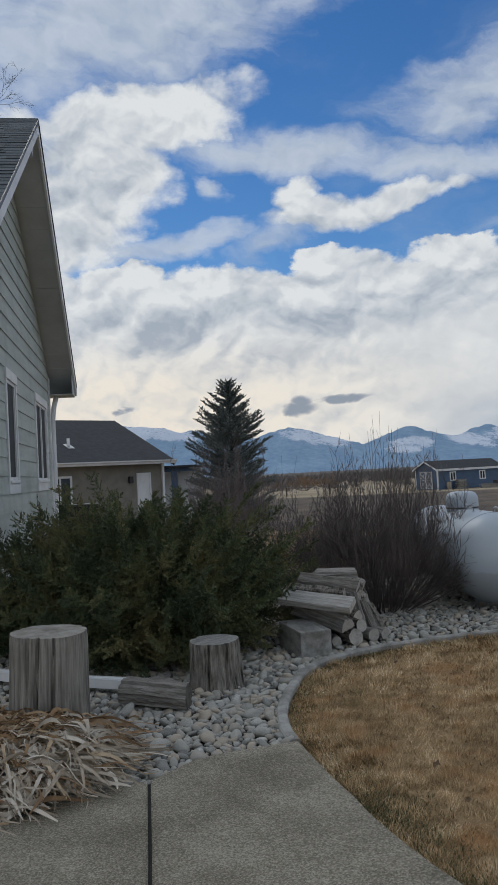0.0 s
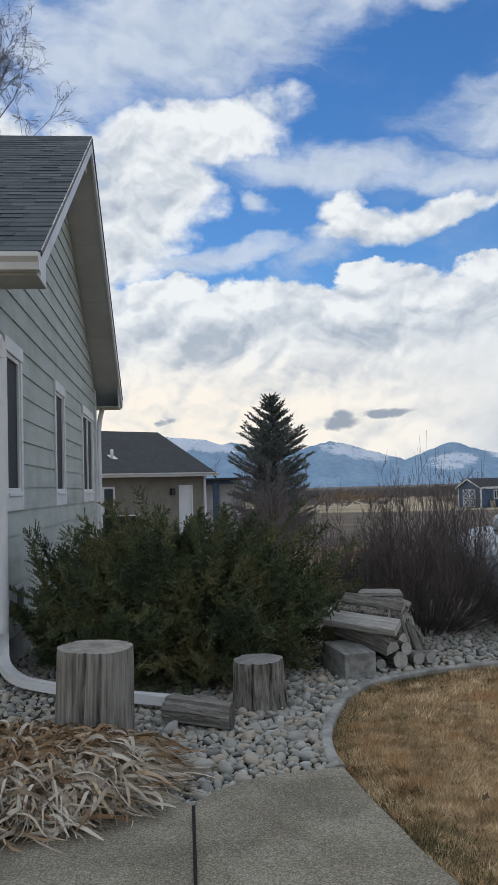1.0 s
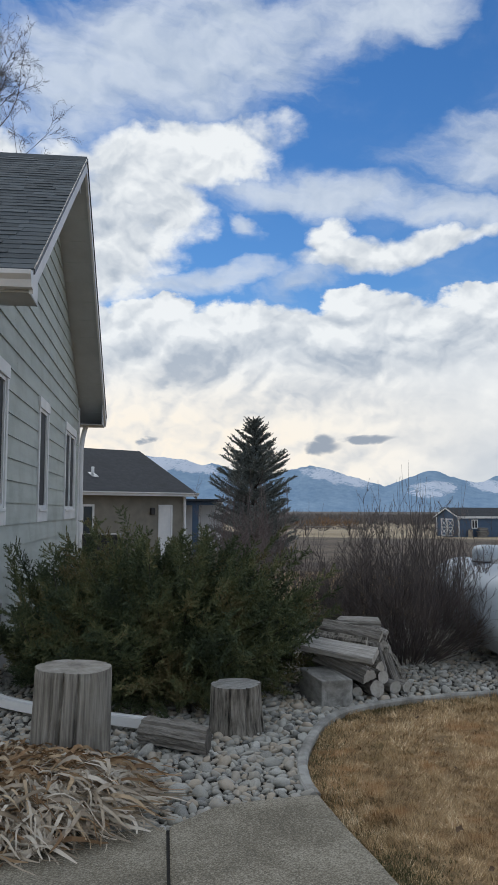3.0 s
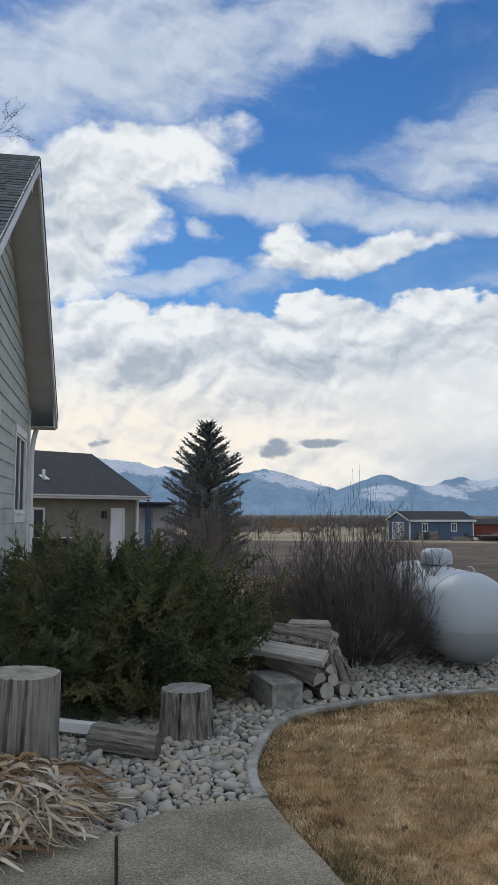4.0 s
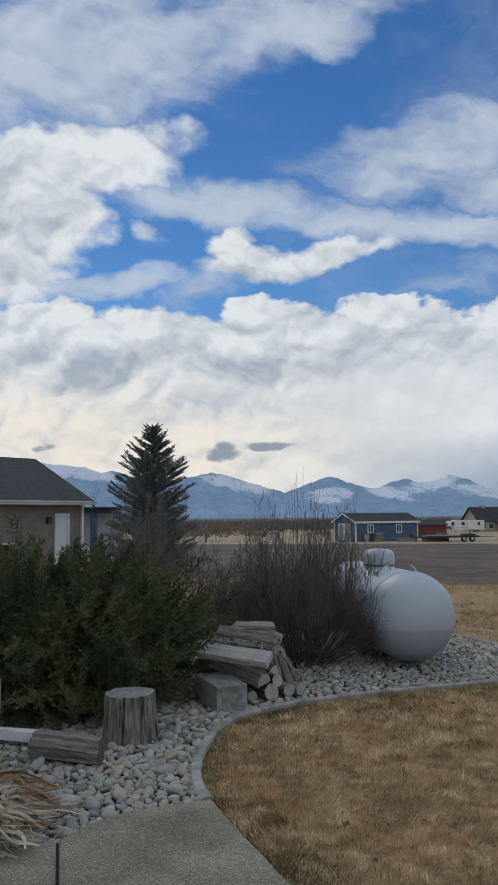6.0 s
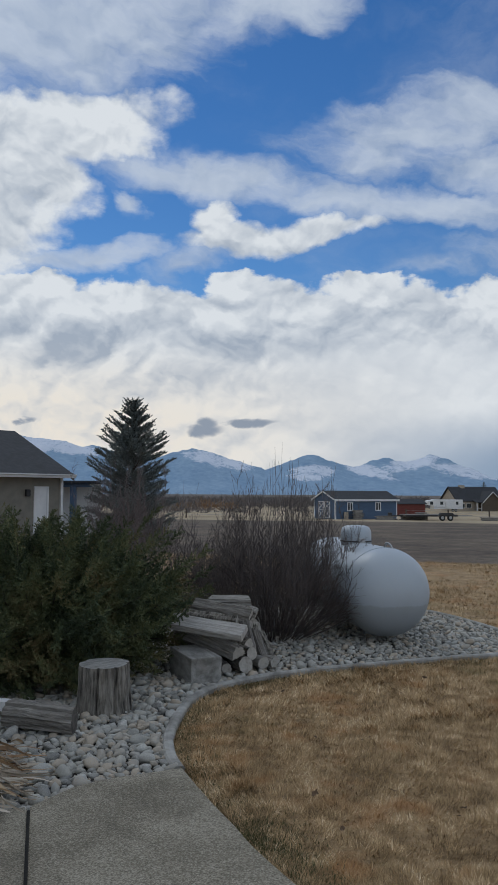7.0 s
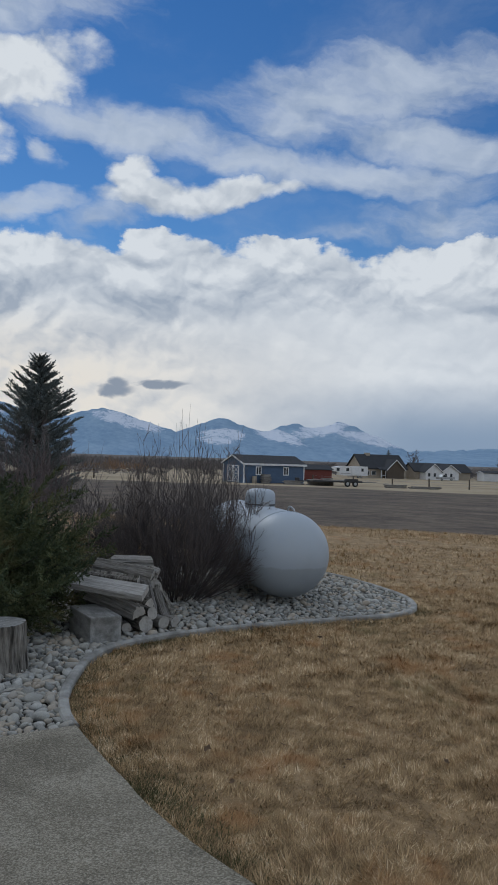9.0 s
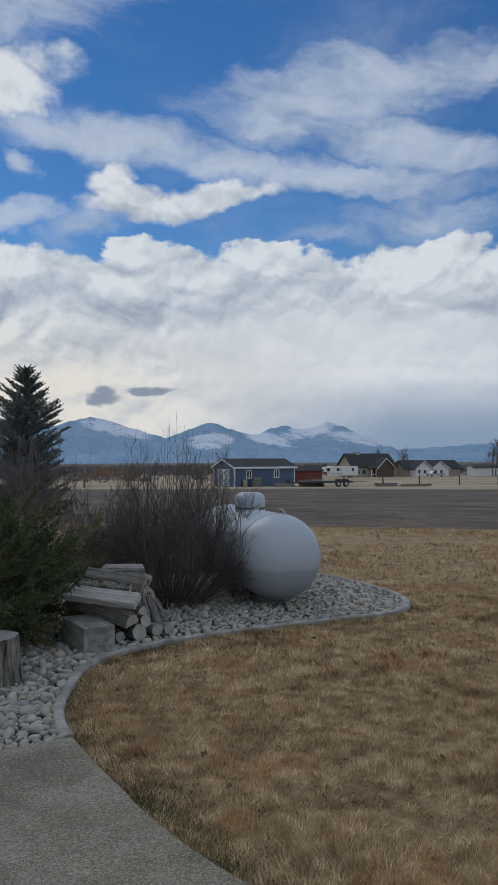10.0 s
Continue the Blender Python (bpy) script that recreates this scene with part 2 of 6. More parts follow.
M_woodend = material("weathered_end_grain", [(0.22, 0.20, 0.175), (0.34, 0.32, 0.28), (0.43, 0.41, 0.37)], 9, rough=0.95, fine_scale=60, bump=0.6, stain=0.4, stain_scale=6)
M_board = material("weathered_board", [(0.07, 0.065, 0.06), (0.20, 0.19, 0.175), (0.30, 0.29, 0.27), (0.42, 0.41, 0.385)], 4, (0.8, 9, 9), 0.9, fine_scale=22, spread=1.0, rand=0.45, bump=1.0, stain=0.45, stain_scale=4)
M_bark = material("dark_bark", [(0.05, 0.045, 0.04), (0.10, 0.09, 0.08)], 12, (1, 1, 0.3), 0.95, bump=0.8)
M_twig = material("bare_twigs", [(0.048, 0.042, 0.043), (0.105, 0.090, 0.088), (0.22, 0.18, 0.155)], 3, rough=0.85, island=0.4, rand=0.3, bump=0.0, stain=0)
M_twig_purple = material("purplish_twigs", [(0.095, 0.075, 0.078), (0.16, 0.13, 0.13), (0.23, 0.19, 0.18)], 3, rough=0.85, island=0.4, rand=0.3, bump=0.0, stain=0)
M_birchtwig = material("birch_twigs", [(0.05, 0.04, 0.035), (0.12, 0.10, 0.09)], 3, rough=0.85, island=0.6, bump=0.0, stain=0)
M_juniper = material("juniper_foliage", [(0.014, 0.024, 0.013), (0.055, 0.080, 0.036), (0.135, 0.152, 0.064), (0.215, 0.150, 0.070)], 2.6, rough=0.75, island=0.3, bump=0.0, stain=0, spread=0.3, contrast=0.2)
M_spruce = material("spruce_needles", [(0.085, 0.105, 0.105), (0.18, 0.21, 0.205), (0.28, 0.315, 0.315)], 3, rough=0.8, island=0.5, bump=0.0, stain=0)
def lawn_shade(T, vec, blade):
    """Dormant turf: straw, rust and olive patches at two sizes; blade adds a tone to each blade."""
    N, L = T.nodes, T.links

    def tex(sc, detail=5, off=0.0):
        mp = N.new("ShaderNodeMapping")
        mp.inputs["Location"].default_value = (off, off * 0.7, 0)
        L.new(vec, mp.inputs["Vector"])
        n = N.new("ShaderNodeTexNoise")
        n.inputs["Scale"].default_value, n.inputs["Detail"].default_value = sc, detail
        L.new(mp.outputs[0], n.inputs["Vector"])
        return Num(T, n.outputs["Fac"])

    def mix(f, a, b):
        n = N.new("ShaderNodeMix")
        n.data_type = "RGBA"
        L.new(f.socket, n.inputs["Factor"])
        for slot, v in ((6, a), (7, b)):
            if isinstance(v, tuple):
                n.inputs[slot].default_value = (*v, 1)
            else:
                L.new(v, n.inputs[slot])
        return n.outputs[2]

    tone = (tex(3.4) * 0.5 + tex(11.0, 5, 3.0) * 0.5).step(0.36, 0.64) * (0.5 if blade else 0.34)
    tone = tone + (blade * 0.75 - 0.12 if blade else tex(60.0, 3, 8.0) * 0.42 - 0.04)
    c = mix(tone, (0.155, 0.102, 0.05), (0.70, 0.50, 0.275))
    c = mix(tone.step(0.75, 1.05), c, (0.88, 0.73, 0.50))
    c = mix((tex(1.3, 4, 21.0) * 0.6 + tex(5.0, 4, 27.0) * 0.4).step(0.52, 0.66) * 0.55, c, (0.42, 0.21, 0.08))
    c = mix((tex(1.0, 4, 41.0) * 0.55 + tex(6.0, 4, 45.0) * 0.45).step(0.55, 0.68) * 0.5, c, (0.20, 0.17, 0.075))
    return c


def lawn_material():
    m = bpy.data.materials.new("dormant_grass")
    m.use_nodes = True
    T = m.node_tree
    tc, geo = T.nodes.new("ShaderNodeTexCoord"), T.nodes.new("ShaderNodeNewGeometry")
    bsdf = T.nodes["Principled BSDF"]
    T.links.new(lawn_shade(T, tc.outputs["Object"], Num(T, geo.outputs["Random Per Island"])), bsdf.inputs["Base Color"])
    bsdf.inputs["Roughness"].default_value = 0.9
    bsdf.inputs["Specular IOR Level"].default_value = 0.2
    return m


M_lawn = lawn_material()
M_straw_brown = material("brown_dry_leaves", [(0.10, 0.06, 0.03), (0.28, 0.17, 0.085), (0.42, 0.30, 0.175), (0.55, 0.45, 0.32)], 2.5, rough=0.8, island=0.75, fine_scale=30, bump=0.0, stain=0.3, stain_scale=5)
M_straw = material("dry_leaves", [(0.16, 0.125, 0.09), (0.40, 0.335, 0.255), (0.56, 0.50, 0.41), (0.70, 0.66, 0.58)], 2.5, rough=0.8, island=0.75, fine_scale=30, bump=0.0, stain=0.2, stain_scale=5)
M_leaf = material("fallen_leaf", [(0.08, 0.05, 0.03), (0.17, 0.11, 0.065)], 9, rough=0.9, rand=0.6, bump=0.2, stain=0)
M_nwall = material("tan_stucco", [(0.20, 0.19, 0.165), (0.26, 0.245, 0.21)], 3, rough=0.85, stain=0.2)
M_nroof = material("dark_roof", [(0.030, 0.034, 0.040), (0.048, 0.053, 0.062)], 6, (1, 1, 1), 0.95, fine_scale=30, bump=0.3)
M_blue = material("blue_siding", [(0.065, 0.11, 0.19), (0.085, 0.14, 0.23)], 1.2, (1, 1, 4), 0.7, bump=0.1, stain=0.1)
M_red = material("red_siding", [(0.13, 0.035, 0.03), (0.18, 0.05, 0.04)], 1.2, (1, 1, 4), 0.8, bump=0.1)
M_beige = material("beige_siding", [(0.34, 0.30, 0.24), (0.42, 0.37, 0.30)], 1.2, (1, 1, 4), 0.8, bump=0.1)
M_dark = material("dark_metal", [(0.02, 0.02, 0.022), (0.045, 0.045, 0.05)], 3, rough=0.5, bump=0.05)
M_rubber = material("tyre_rubber", [(0.015, 0.015, 0.016), (0.03, 0.03, 0.03)], 8, rough=0.85)
M_post = material("fence_post_wood", [(0.08, 0.065, 0.05), (0.14, 0.115, 0.09)], 6, (6, 6, 1), 0.95)
M_steel = material("galvanised_steel", [(0.35, 0.36, 0.37), (0.5, 0.51, 0.52)], 6, rough=0.4, metal=0.8, bump=0.05)


def ground_material():
    """Dormant lawn near by, ploughed field, stubble beyond it, each with its own edge."""
    m = bpy.data.materials.new("open_ground")
    m.use_nodes = True
    T = m.node_tree
    N, L = T.nodes, T.links
    tc = N.new("ShaderNodeTexCoord")

    def tex(s, detail=8, r=0.6):
        n = N.new("ShaderNodeTexNoise")
        n.inputs["Scale"].default_value, n.inputs["Detail"].default_value, n.inputs["Roughness"].default_value = s, detail, r
        L.new(tc.outputs["Object"], n.inputs["Vector"])
        return Num(T, n.outputs["Fac"])

    def ramp(v, *cols):
        r = N.new("ShaderNodeValToRGB")
        while len(r.color_ramp.elements) < len(cols):
            r.color_ramp.elements.new(0.5)
        for n, (e, c) in enumerate(zip(r.color_ramp.elements, cols)):
            e.position, e.color = 0.25 + 0.5 * n / (len(cols) - 1), (*c, 1)
        L.new(v.socket, r.inputs[0])
        return r.outputs[0]

    def mix(f, a, b):
        n = N.new("ShaderNodeMix")
        n.data_type = "RGBA"
        L.new(f.socket, n.inputs["Factor"])
        L.new(a, n.inputs[6])
        L.new(b, n.inputs[7])
        return n.outputs[2]

    s = N.new("ShaderNodeSeparateXYZ")
    L.new(tc.outputs["Object"], s.inputs[0])
    X, Y = Num(T, s.outputs[0]), Num(T, s.outputs[1])
    along = X * 0.47 + Y * 0.88
    along = along + (tex(0.25) - 0.5) * 3.0 + (tex(2.0) - 0.5) * 1.0
    lawn = lawn_shade(T, tc.outputs["Object"], None)
    field = ramp((tex(0.22) * 0.4 + tex(1.2) * 0.3 + tex(6) * 0.3 - 0.5) * 2.6 + 0.5, (0.055, 0.042, 0.031), (0.105, 0.08, 0.058), (0.19, 0.15, 0.11))
    stubble = ramp((tex(0.05) * 0.6 + tex(1) * 0.4 - 0.5) * 1.8 + 0.5, (0.22, 0.17, 0.10), (0.36, 0.29, 0.19), (0.44, 0.37, 0.25))
    valley = ramp(tex(0.004) * 0.7 + tex(0.05) * 0.3, (0.06, 0.06, 0.055), (0.13, 0.11, 0.09), (0.20, 0.18, 0.15))
    c = mix(along.step(18.4, 19.6), lawn, field)
    c = mix(along.step(76, 84), c, stubble)
    c = mix(along.step(230, 420), c, valley)
    bsdf = N["Principled BSDF"]
    L.new(c, bsdf.inputs["Base Color"])
    bsdf.inputs["Roughness"].default_value = 1.0
    b = N.new("ShaderNodeBump")
    b.inputs["Strength"].default_value, b.inputs["Distance"].default_value = 0.7, 0.04
    L.new((tex(25) + tex(5)).socket, b.inputs["Height"])
    L.new(b.outputs[0], bsdf.inputs["Normal"])
    return m


def tank_material():
    """White paint, greyed with runs of dirt below the middle."""
    m = bpy.data.materials.new("white_tank_paint")
    m.use_nodes = True
    T_ = m.node_tree
    N, L = T_.nodes, T_.links
    tc, mp = N.new("ShaderNodeTexCoord"), N.new("ShaderNodeMapping")
    mp.inputs["Scale"].default_value = (14, 14, 1.2)
    L.new(tc.outputs["Object"], mp.inputs["Vector"])

    def tex(sc, vec):
        n = N.new("ShaderNodeTexNoise")
        n.inputs["Scale"].default_value, n.inputs["Detail"].default_value = sc, 5
        L.new(vec, n.inputs["Vector"])
        return Num(T_, n.outputs["Fac"])

    s_ = N.new("ShaderNodeSeparateXYZ")
    L.new(tc.outputs["Object"], s_.inputs[0])
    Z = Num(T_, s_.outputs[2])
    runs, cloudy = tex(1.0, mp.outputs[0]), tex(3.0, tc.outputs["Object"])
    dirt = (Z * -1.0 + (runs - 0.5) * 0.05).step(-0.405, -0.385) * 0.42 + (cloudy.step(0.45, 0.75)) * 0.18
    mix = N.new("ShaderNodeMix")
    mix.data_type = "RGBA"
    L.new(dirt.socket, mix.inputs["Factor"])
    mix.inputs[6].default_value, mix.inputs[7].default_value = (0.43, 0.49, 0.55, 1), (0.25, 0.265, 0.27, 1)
    L.new(mix.outputs[2], N["Principled BSDF"].inputs["Base Color"])
    L.new((cloudy * 0.2 + 0.32).socket, N["Principled BSDF"].inputs["Roughness"])
    return m


def mountain_material():
    """Forested slopes with open snow on them; the blue haze of distance is painted into the colours."""
    m = bpy.data.materials.new("distant_mountain")
    m.use_nodes = True
    T = m.node_tree
    N, L = T.nodes, T.links
    tc, mp = N.new("ShaderNodeTexCoord"), N.new("ShaderNodeMapping")
    mp.inputs["Scale"].default_value = (1.0, 0.22, 2.2)
    L.new(tc.outputs["Object"], mp.inputs["Vector"])

    def tex(s, detail=9, r=0.65):
        n = N.new("ShaderNodeTexNoise")
        n.inputs["Scale"].default_value, n.inputs["Detail"].default_value, n.inputs["Roughness"].default_value = s, detail, r
        L.new(mp.outputs[0], n.inputs["Vector"])
        return Num(T, n.outputs["Fac"])

    s = N.new("ShaderNodeSeparateXYZ")
    L.new(tc.outputs["Object"], s.inputs[0])
    X, Y, Z = (Num(T, o) for o in s.outputs)
    bearing = X.op("ARCTAN2", Y) * 57.2958
    up = Z.op("DIVIDE", Y) * 57.2958
    # open slopes that hold snow, broken up by timber
    open_slope = None
    for a0, e0, ra, re, fall in ((2.2, 2.35, 2.5, 0.5, -0.16), (8.7, 1.5, 1.6, 0.55, 0.05), (12.8, 1.7, 2.0, 0.45, -0.25), (15.8, 2.3, 2.0, 0.5, 0.2), (-8.6, 3.2, 2.2, 0.5, -0.2), (-11.0, 3.4, 1.4, 0.6, 0.0), (20.0, 1.7, 3.0, 0.5, -0.1)):
        p, q = (bearing - a0) * (1 / ra), (up - e0 - (bearing - a0) * fall) * (1 / re)
        z_ = (p * p + q * q) * -1.0 + 1.0
        open_slope = z_ if open_slope is None else open_slope.maxi(z_)
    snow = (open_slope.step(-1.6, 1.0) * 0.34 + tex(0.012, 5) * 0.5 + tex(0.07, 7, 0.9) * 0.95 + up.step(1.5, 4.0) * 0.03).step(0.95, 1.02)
    # slope colours already hold the pale blue of air haze, as does the snow's
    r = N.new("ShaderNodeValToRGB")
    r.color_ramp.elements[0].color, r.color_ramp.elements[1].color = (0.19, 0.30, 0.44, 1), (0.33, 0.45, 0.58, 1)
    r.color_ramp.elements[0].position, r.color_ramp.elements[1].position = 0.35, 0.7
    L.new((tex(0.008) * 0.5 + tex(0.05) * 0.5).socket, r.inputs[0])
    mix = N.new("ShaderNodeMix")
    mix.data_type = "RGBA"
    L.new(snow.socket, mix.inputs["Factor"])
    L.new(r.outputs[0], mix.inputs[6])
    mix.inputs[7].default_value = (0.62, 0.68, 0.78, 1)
    L.new(mix.outputs[2], N["Principled BSDF"].inputs["Base Color"])
    N["Principled BSDF"].inputs["Roughness"].default_value = 1.0
    N["Principled BSDF"].inputs["Specular IOR Level"].default_value = 0.0
    return m


M_tank = tank_material()


# ---- tools for building ----
def empty(name, m=None):
    ob = new(name)
    ob.empty_display_size = 0.2
    if m is not None:
        ob.matrix_world = m
    return ob


def link(name, me, mats, parent=None, label="", smooth=False):
    for mt in mats if isinstance(mats, (list, tuple)) else [mats]:
        me.materials.append(mt)
    if smooth:
        me.polygons.foreach_set("use_smooth", [True] * len(me.polygons))
    ob = new(name, me)
    if parent is not None:
        ob.parent = parent
    return tagged(ob, label)


def part(name, bm, mats, parent=None, label="", smooth=False):
    me = bpy.data.meshes.new(name)
    bm.to_mesh(me)
    bm.free()
    return link(name, me, mats, parent, label, smooth)


def raw(name, verts, faces, mats, parent=None, label="", smooth=False):
    me = bpy.data.meshes.new(name)
    me.from_pydata([tuple(v) for v in verts], [], faces)
    me.update()
    return link(name, me, mats, parent, label, smooth)


def tris(name, P, mats, parent=None, label=""):
    """A mesh of loose triangles from an array (n, 3, 3)."""
    P = np.asarray(P, dtype=np.float32)
    n = len(P)
    me = bpy.data.meshes.new(name)
    me.vertices.add(3 * n)
    me.vertices.foreach_set("co", P.reshape(-1))
    me.loops.add(3 * n)
    me.loops.foreach_set("vertex_index", np.arange(3 * n, dtype=np.int32))
    me.polygons.add(n)
    me.polygons.foreach_set("loop_start", np.arange(0, 3 * n, 3, dtype=np.int32))
    me.update(calc_edges=True)
    return link(name, me, mats, parent, label)


def box(lo, hi, bevel=0.0, bm=None):
    bm = bm or bmesh.new()
    made = bmesh.ops.create_cube(bm, size=1.0)["verts"]
    for v in made:
        v.co = Vector([lo[i] + (v.co[i] + 0.5) * (hi[i] - lo[i]) for i in range(3)])
    if bevel:
        es = {e for v in made for e in v.link_edges}
        bmesh.ops.bevel(bm, geom=list(es), offset=bevel, segments=2, affect="EDGES", profile=0.5)
    return bm


def prism(pts, axis, lo, hi):
    """A polygon of pairs in the two other axes, drawn out along an axis."""
    bm = bmesh.new()
    o = [i for i in range(3) if i != axis]

    def at(p, d):
        v = [0, 0, 0]
        v[o[0]], v[o[1]], v[axis] = p[0], p[1], d
        return bm.verts.new(v)

    a, b = [at(p, lo) for p in pts], [at(p, hi) for p in pts]
    bm.faces.new(a)
    bm.faces.new(b[::-1])
    for i in range(len(pts)):
        j = (i + 1) % len(pts)
        bm.faces.new((a[j], a[i], b[i], b[j]))
    bmesh.ops.recalc_face_normals(bm, faces=bm.faces)
    return bm


def frames_along(path):
    path = [Vector(p) for p in path]
    out, up = [], None
    for i, p in enumerate(path):
        d = (path[min(i + 1, len(path) - 1)] - path[max(i - 1, 0)]).normalized()
        if up is None:
            up = d.orthogonal().normalized()
        side = d.cross(up).normalized()
        up = side.cross(d).normalized()
        out.append((p, side, up))
    return out


def add_tube(V, F, path, radii, sides=3, cap=False):
    """Adds a tapered tube along the path to the lists."""
    base = len(V)
    for (p, s, u), r in zip(frames_along(path), radii):
        for k in range(sides):
            a = 2 * math.pi * k / sides
            V.append(p + s * (r * math.cos(a)) + u * (r * math.sin(a)))
    for i in range(len(path) - 1):
        for k in range(sides):
            a, b = base + i * sides + k, base + i * sides + (k + 1) % sides
            F.append((a, b, b + sides, a + sides))
    if cap:
        F.append(tuple(base + k for k in range(sides))[::-1])
        F.append(tuple(base + (len(path) - 1) * sides + k for k in range(sides)))


def smooth_path(pts, n=8, closed=False):
    """A Catmull-Rom line through the points."""
    P = [Vector(p) for p in pts]
    out = []
    for i in range(len(P) - 1):
        a, b, c, d = P[max(i - 1, 0)], P[i], P[i + 1], P[min(i + 2, len(P) - 1)]
        for k in range(n):
            t = k / n
            out.append(0.5 * (2 * b + (c - a) * t + (2 * a - 5 * b + 4 * c - d) * t * t + (3 * b - a - 3 * c + d) * t ** 3))
    return out + [P[-1]]


def inside(poly, x, y):
    hit = False
    for (x0, y0), (x1, y1) in zip(poly, poly[1:] + poly[:1]):
        if (y0 > y) != (y1 > y) and x < (x1 - x0) * (y - y0) / (y1 - y0) + x0:
            hit = not hit
    return hit


def inside_many(poly, X, Y):
    hit = np.zeros(len(X), bool)
    for (x0, y0), (x1, y1) in zip(poly, poly[1:] + poly[:1]):
        if y0 != y1:
            hit ^= ((y0 > Y) != (y1 > Y)) & (X < (x1 - x0) * (Y - y0) / (y1 - y0) + x0)
    return hit


def ground_z(x, y):
    d = math.hypot(x, y)
    return -0.0199 * min(max(d - 14, 0), 83) - 0.0136 * min(max(d - 97, 0), 143)


# ---- ground ----
def build_ground():
    """One sheet out to the horizon, rings of growing width round the camera's place."""
    radii = [0, 1.5, 3, 5, 7, 9, 11, 13, 15, 18, 22, 27, 34, 43, 55, 70, 85, 97, 115, 140, 170, 205, 240, 300, 420, 600, 900, 1400, 2200, 3300, 4700]
    seg = 96
    V, F = [(0, 0, -0.02)], []
    for r in radii[1:]:
        for k in range(seg):
            a = 2 * math.pi * k / seg
            x, y = r * math.sin(a), r * math.cos(a)
            V.append((x, y, ground_z(x, y) - 0.02 + (noise.noise((x * 0.1, y * 0.1, 0)) * 0.08 if r > 14 else 0)))
    for k in range(seg):
        F.append((0, 1 + (k + 1) % seg, 1 + k))
    for i in range(len(radii) - 2):
        for k in range(seg):
            a, b = 1 + i * seg + k, 1 + i * seg + (k + 1) % seg
            F.append((a, b, b + seg, a + seg))
    ob = raw("ground", V, F, ground_material(), smooth=True)
    return tagged(ob, "dormant tan lawn running out to ploughed and stubble fields", "ground", kind="structure")


build_ground()


def build_mountains():
    """A long range of rounded, gullied summits, deep rather than a cut-out."""
    peaks = [(-36, 3.6, 24), (-13, 4.3, 20), (0.2, 3.35, 9.5), (8.8, 2.95, 6.8), (14.0, 2.75, 6.5), (17.2, 2.9, 6.5), (30, 1.5, 16), (46, 2.8, 18)]
    V, F = [], []
    azs, rs = np.arange(-52, 60, 0.14), np.linspace(2600, 4500, 40)
    for a in azs:
        crest = math.log(sum(math.exp(7 * e * max(0.0, 1 - (abs(a - c) / w) ** 1.35)) for c, e, w in peaks)) / 7 - 0.12
        crest = max(crest, 0.8) + 0.20 * noise.fractal((a * 0.55, 3.0, 0), 0.8, 2.0, 6)
        for i, r in enumerate(rs):
            t = i / (len(rs) - 1)
            x, y = r * math.sin(radians(a)), r * math.cos(radians(a))
            ramp = min(1.0, t / 0.72) ** 1.25 * (1 if t < 0.72 else 1 - (t - 0.72) * 1.2)
            h = 3950 * math.tan(radians(crest)) * ramp
            gully = noise.ridged_multi_fractal((x * 0.0034, y * 0.0016, 4.0), 0.9, 2.1, 6, 1.0, 2.0) - 1.0
            V.append((x, y, -6 + max(0, h * (1 + 0.26 * gully * (1.12 - ramp)))))
    n = len(rs)
    for i in range(len(azs) - 1):
        for k in range(n - 1):
            F.append((i * n + k, (i + 1) * n + k, (i + 1) * n + k + 1, i * n + k + 1))
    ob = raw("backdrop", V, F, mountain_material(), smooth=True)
    return tagged(ob, "forested mountain range with patches of snow, coloured with blue haze", "mountains", kind="structure")


build_mountains()

EDGE = [(0.012, 4.33), (-0.045, 4.6), (-0.055, 5.0), (0.035, 5.6), (0.22, 6.06), (0.55, 6.38), (1.0, 6.62), (1.6, 6.85), (2.3, 7.06),
        (2.9, 7.22), (3.26, 7.55), (3.42, 8.1), (3.38, 8.7), (3.14, 9.67), (2.6, 10.6), (1.4, 11.3), (-0.4, 11.7), (-3.6, 12.0)]
EDGE_LINE = [(p.x, p.y) for p in smooth_path([(*p, 0) for p in EDGE], 6)]
WALK_RIGHT = [(0.03, 4.325), (0.17, 3.86), (0.26, 3.6), (0.335, 3.36), (0.49, 2.99), (0.66, 2.68), (0.9, 2.25), (1.2, 1.75), (1.7, 0.9), (2.2, -0.3), (2.6, -2.0)]
WALK_ROCK = [(0.0, 4.325), (-0.32, 4.2), (-0.5, 4.09), (-0.68, 3.86)]
WALK_LEFT = [(-0.70, 3.85), (-1.0, 3.72), (-1.6, 3.66), (-3.0, 3.7)]
BED = EDGE_LINE + [(-4.2, 12.0), (-2.78, 6.6), (-2.7, 6.0), (-3.2, 5.9), (-3.2, 3.72)] + WALK_LEFT[::-1][1:] + WALK_ROCK[::-1]
LAWN = EDGE_LINE[::1] + [(-3.6, 20.0), (1.0, 20.8), (12.0, 15.2), (22.0, 9.8), (20, 0), (8, -2), (2.6, -2.0)] + [(p.x, p.y) for p in smooth_path([(*p, 0) for p in WALK_RIGHT], 4)][::-1]


def build_bed():
    bm = bmesh.new()
    f = bm.faces.new([bm.verts.new((x, y, -0.012)) for x, y in BED])
    f.normal_update()
    if f.normal.z < 0:
        f.normal_flip()
    bmesh.ops.triangulate(bm, faces=[f])
    return tagged(part("planting_bed_soil", bm, M_soil), "dark bed soil under the river stones", "soil", kind="structure")


build_bed()


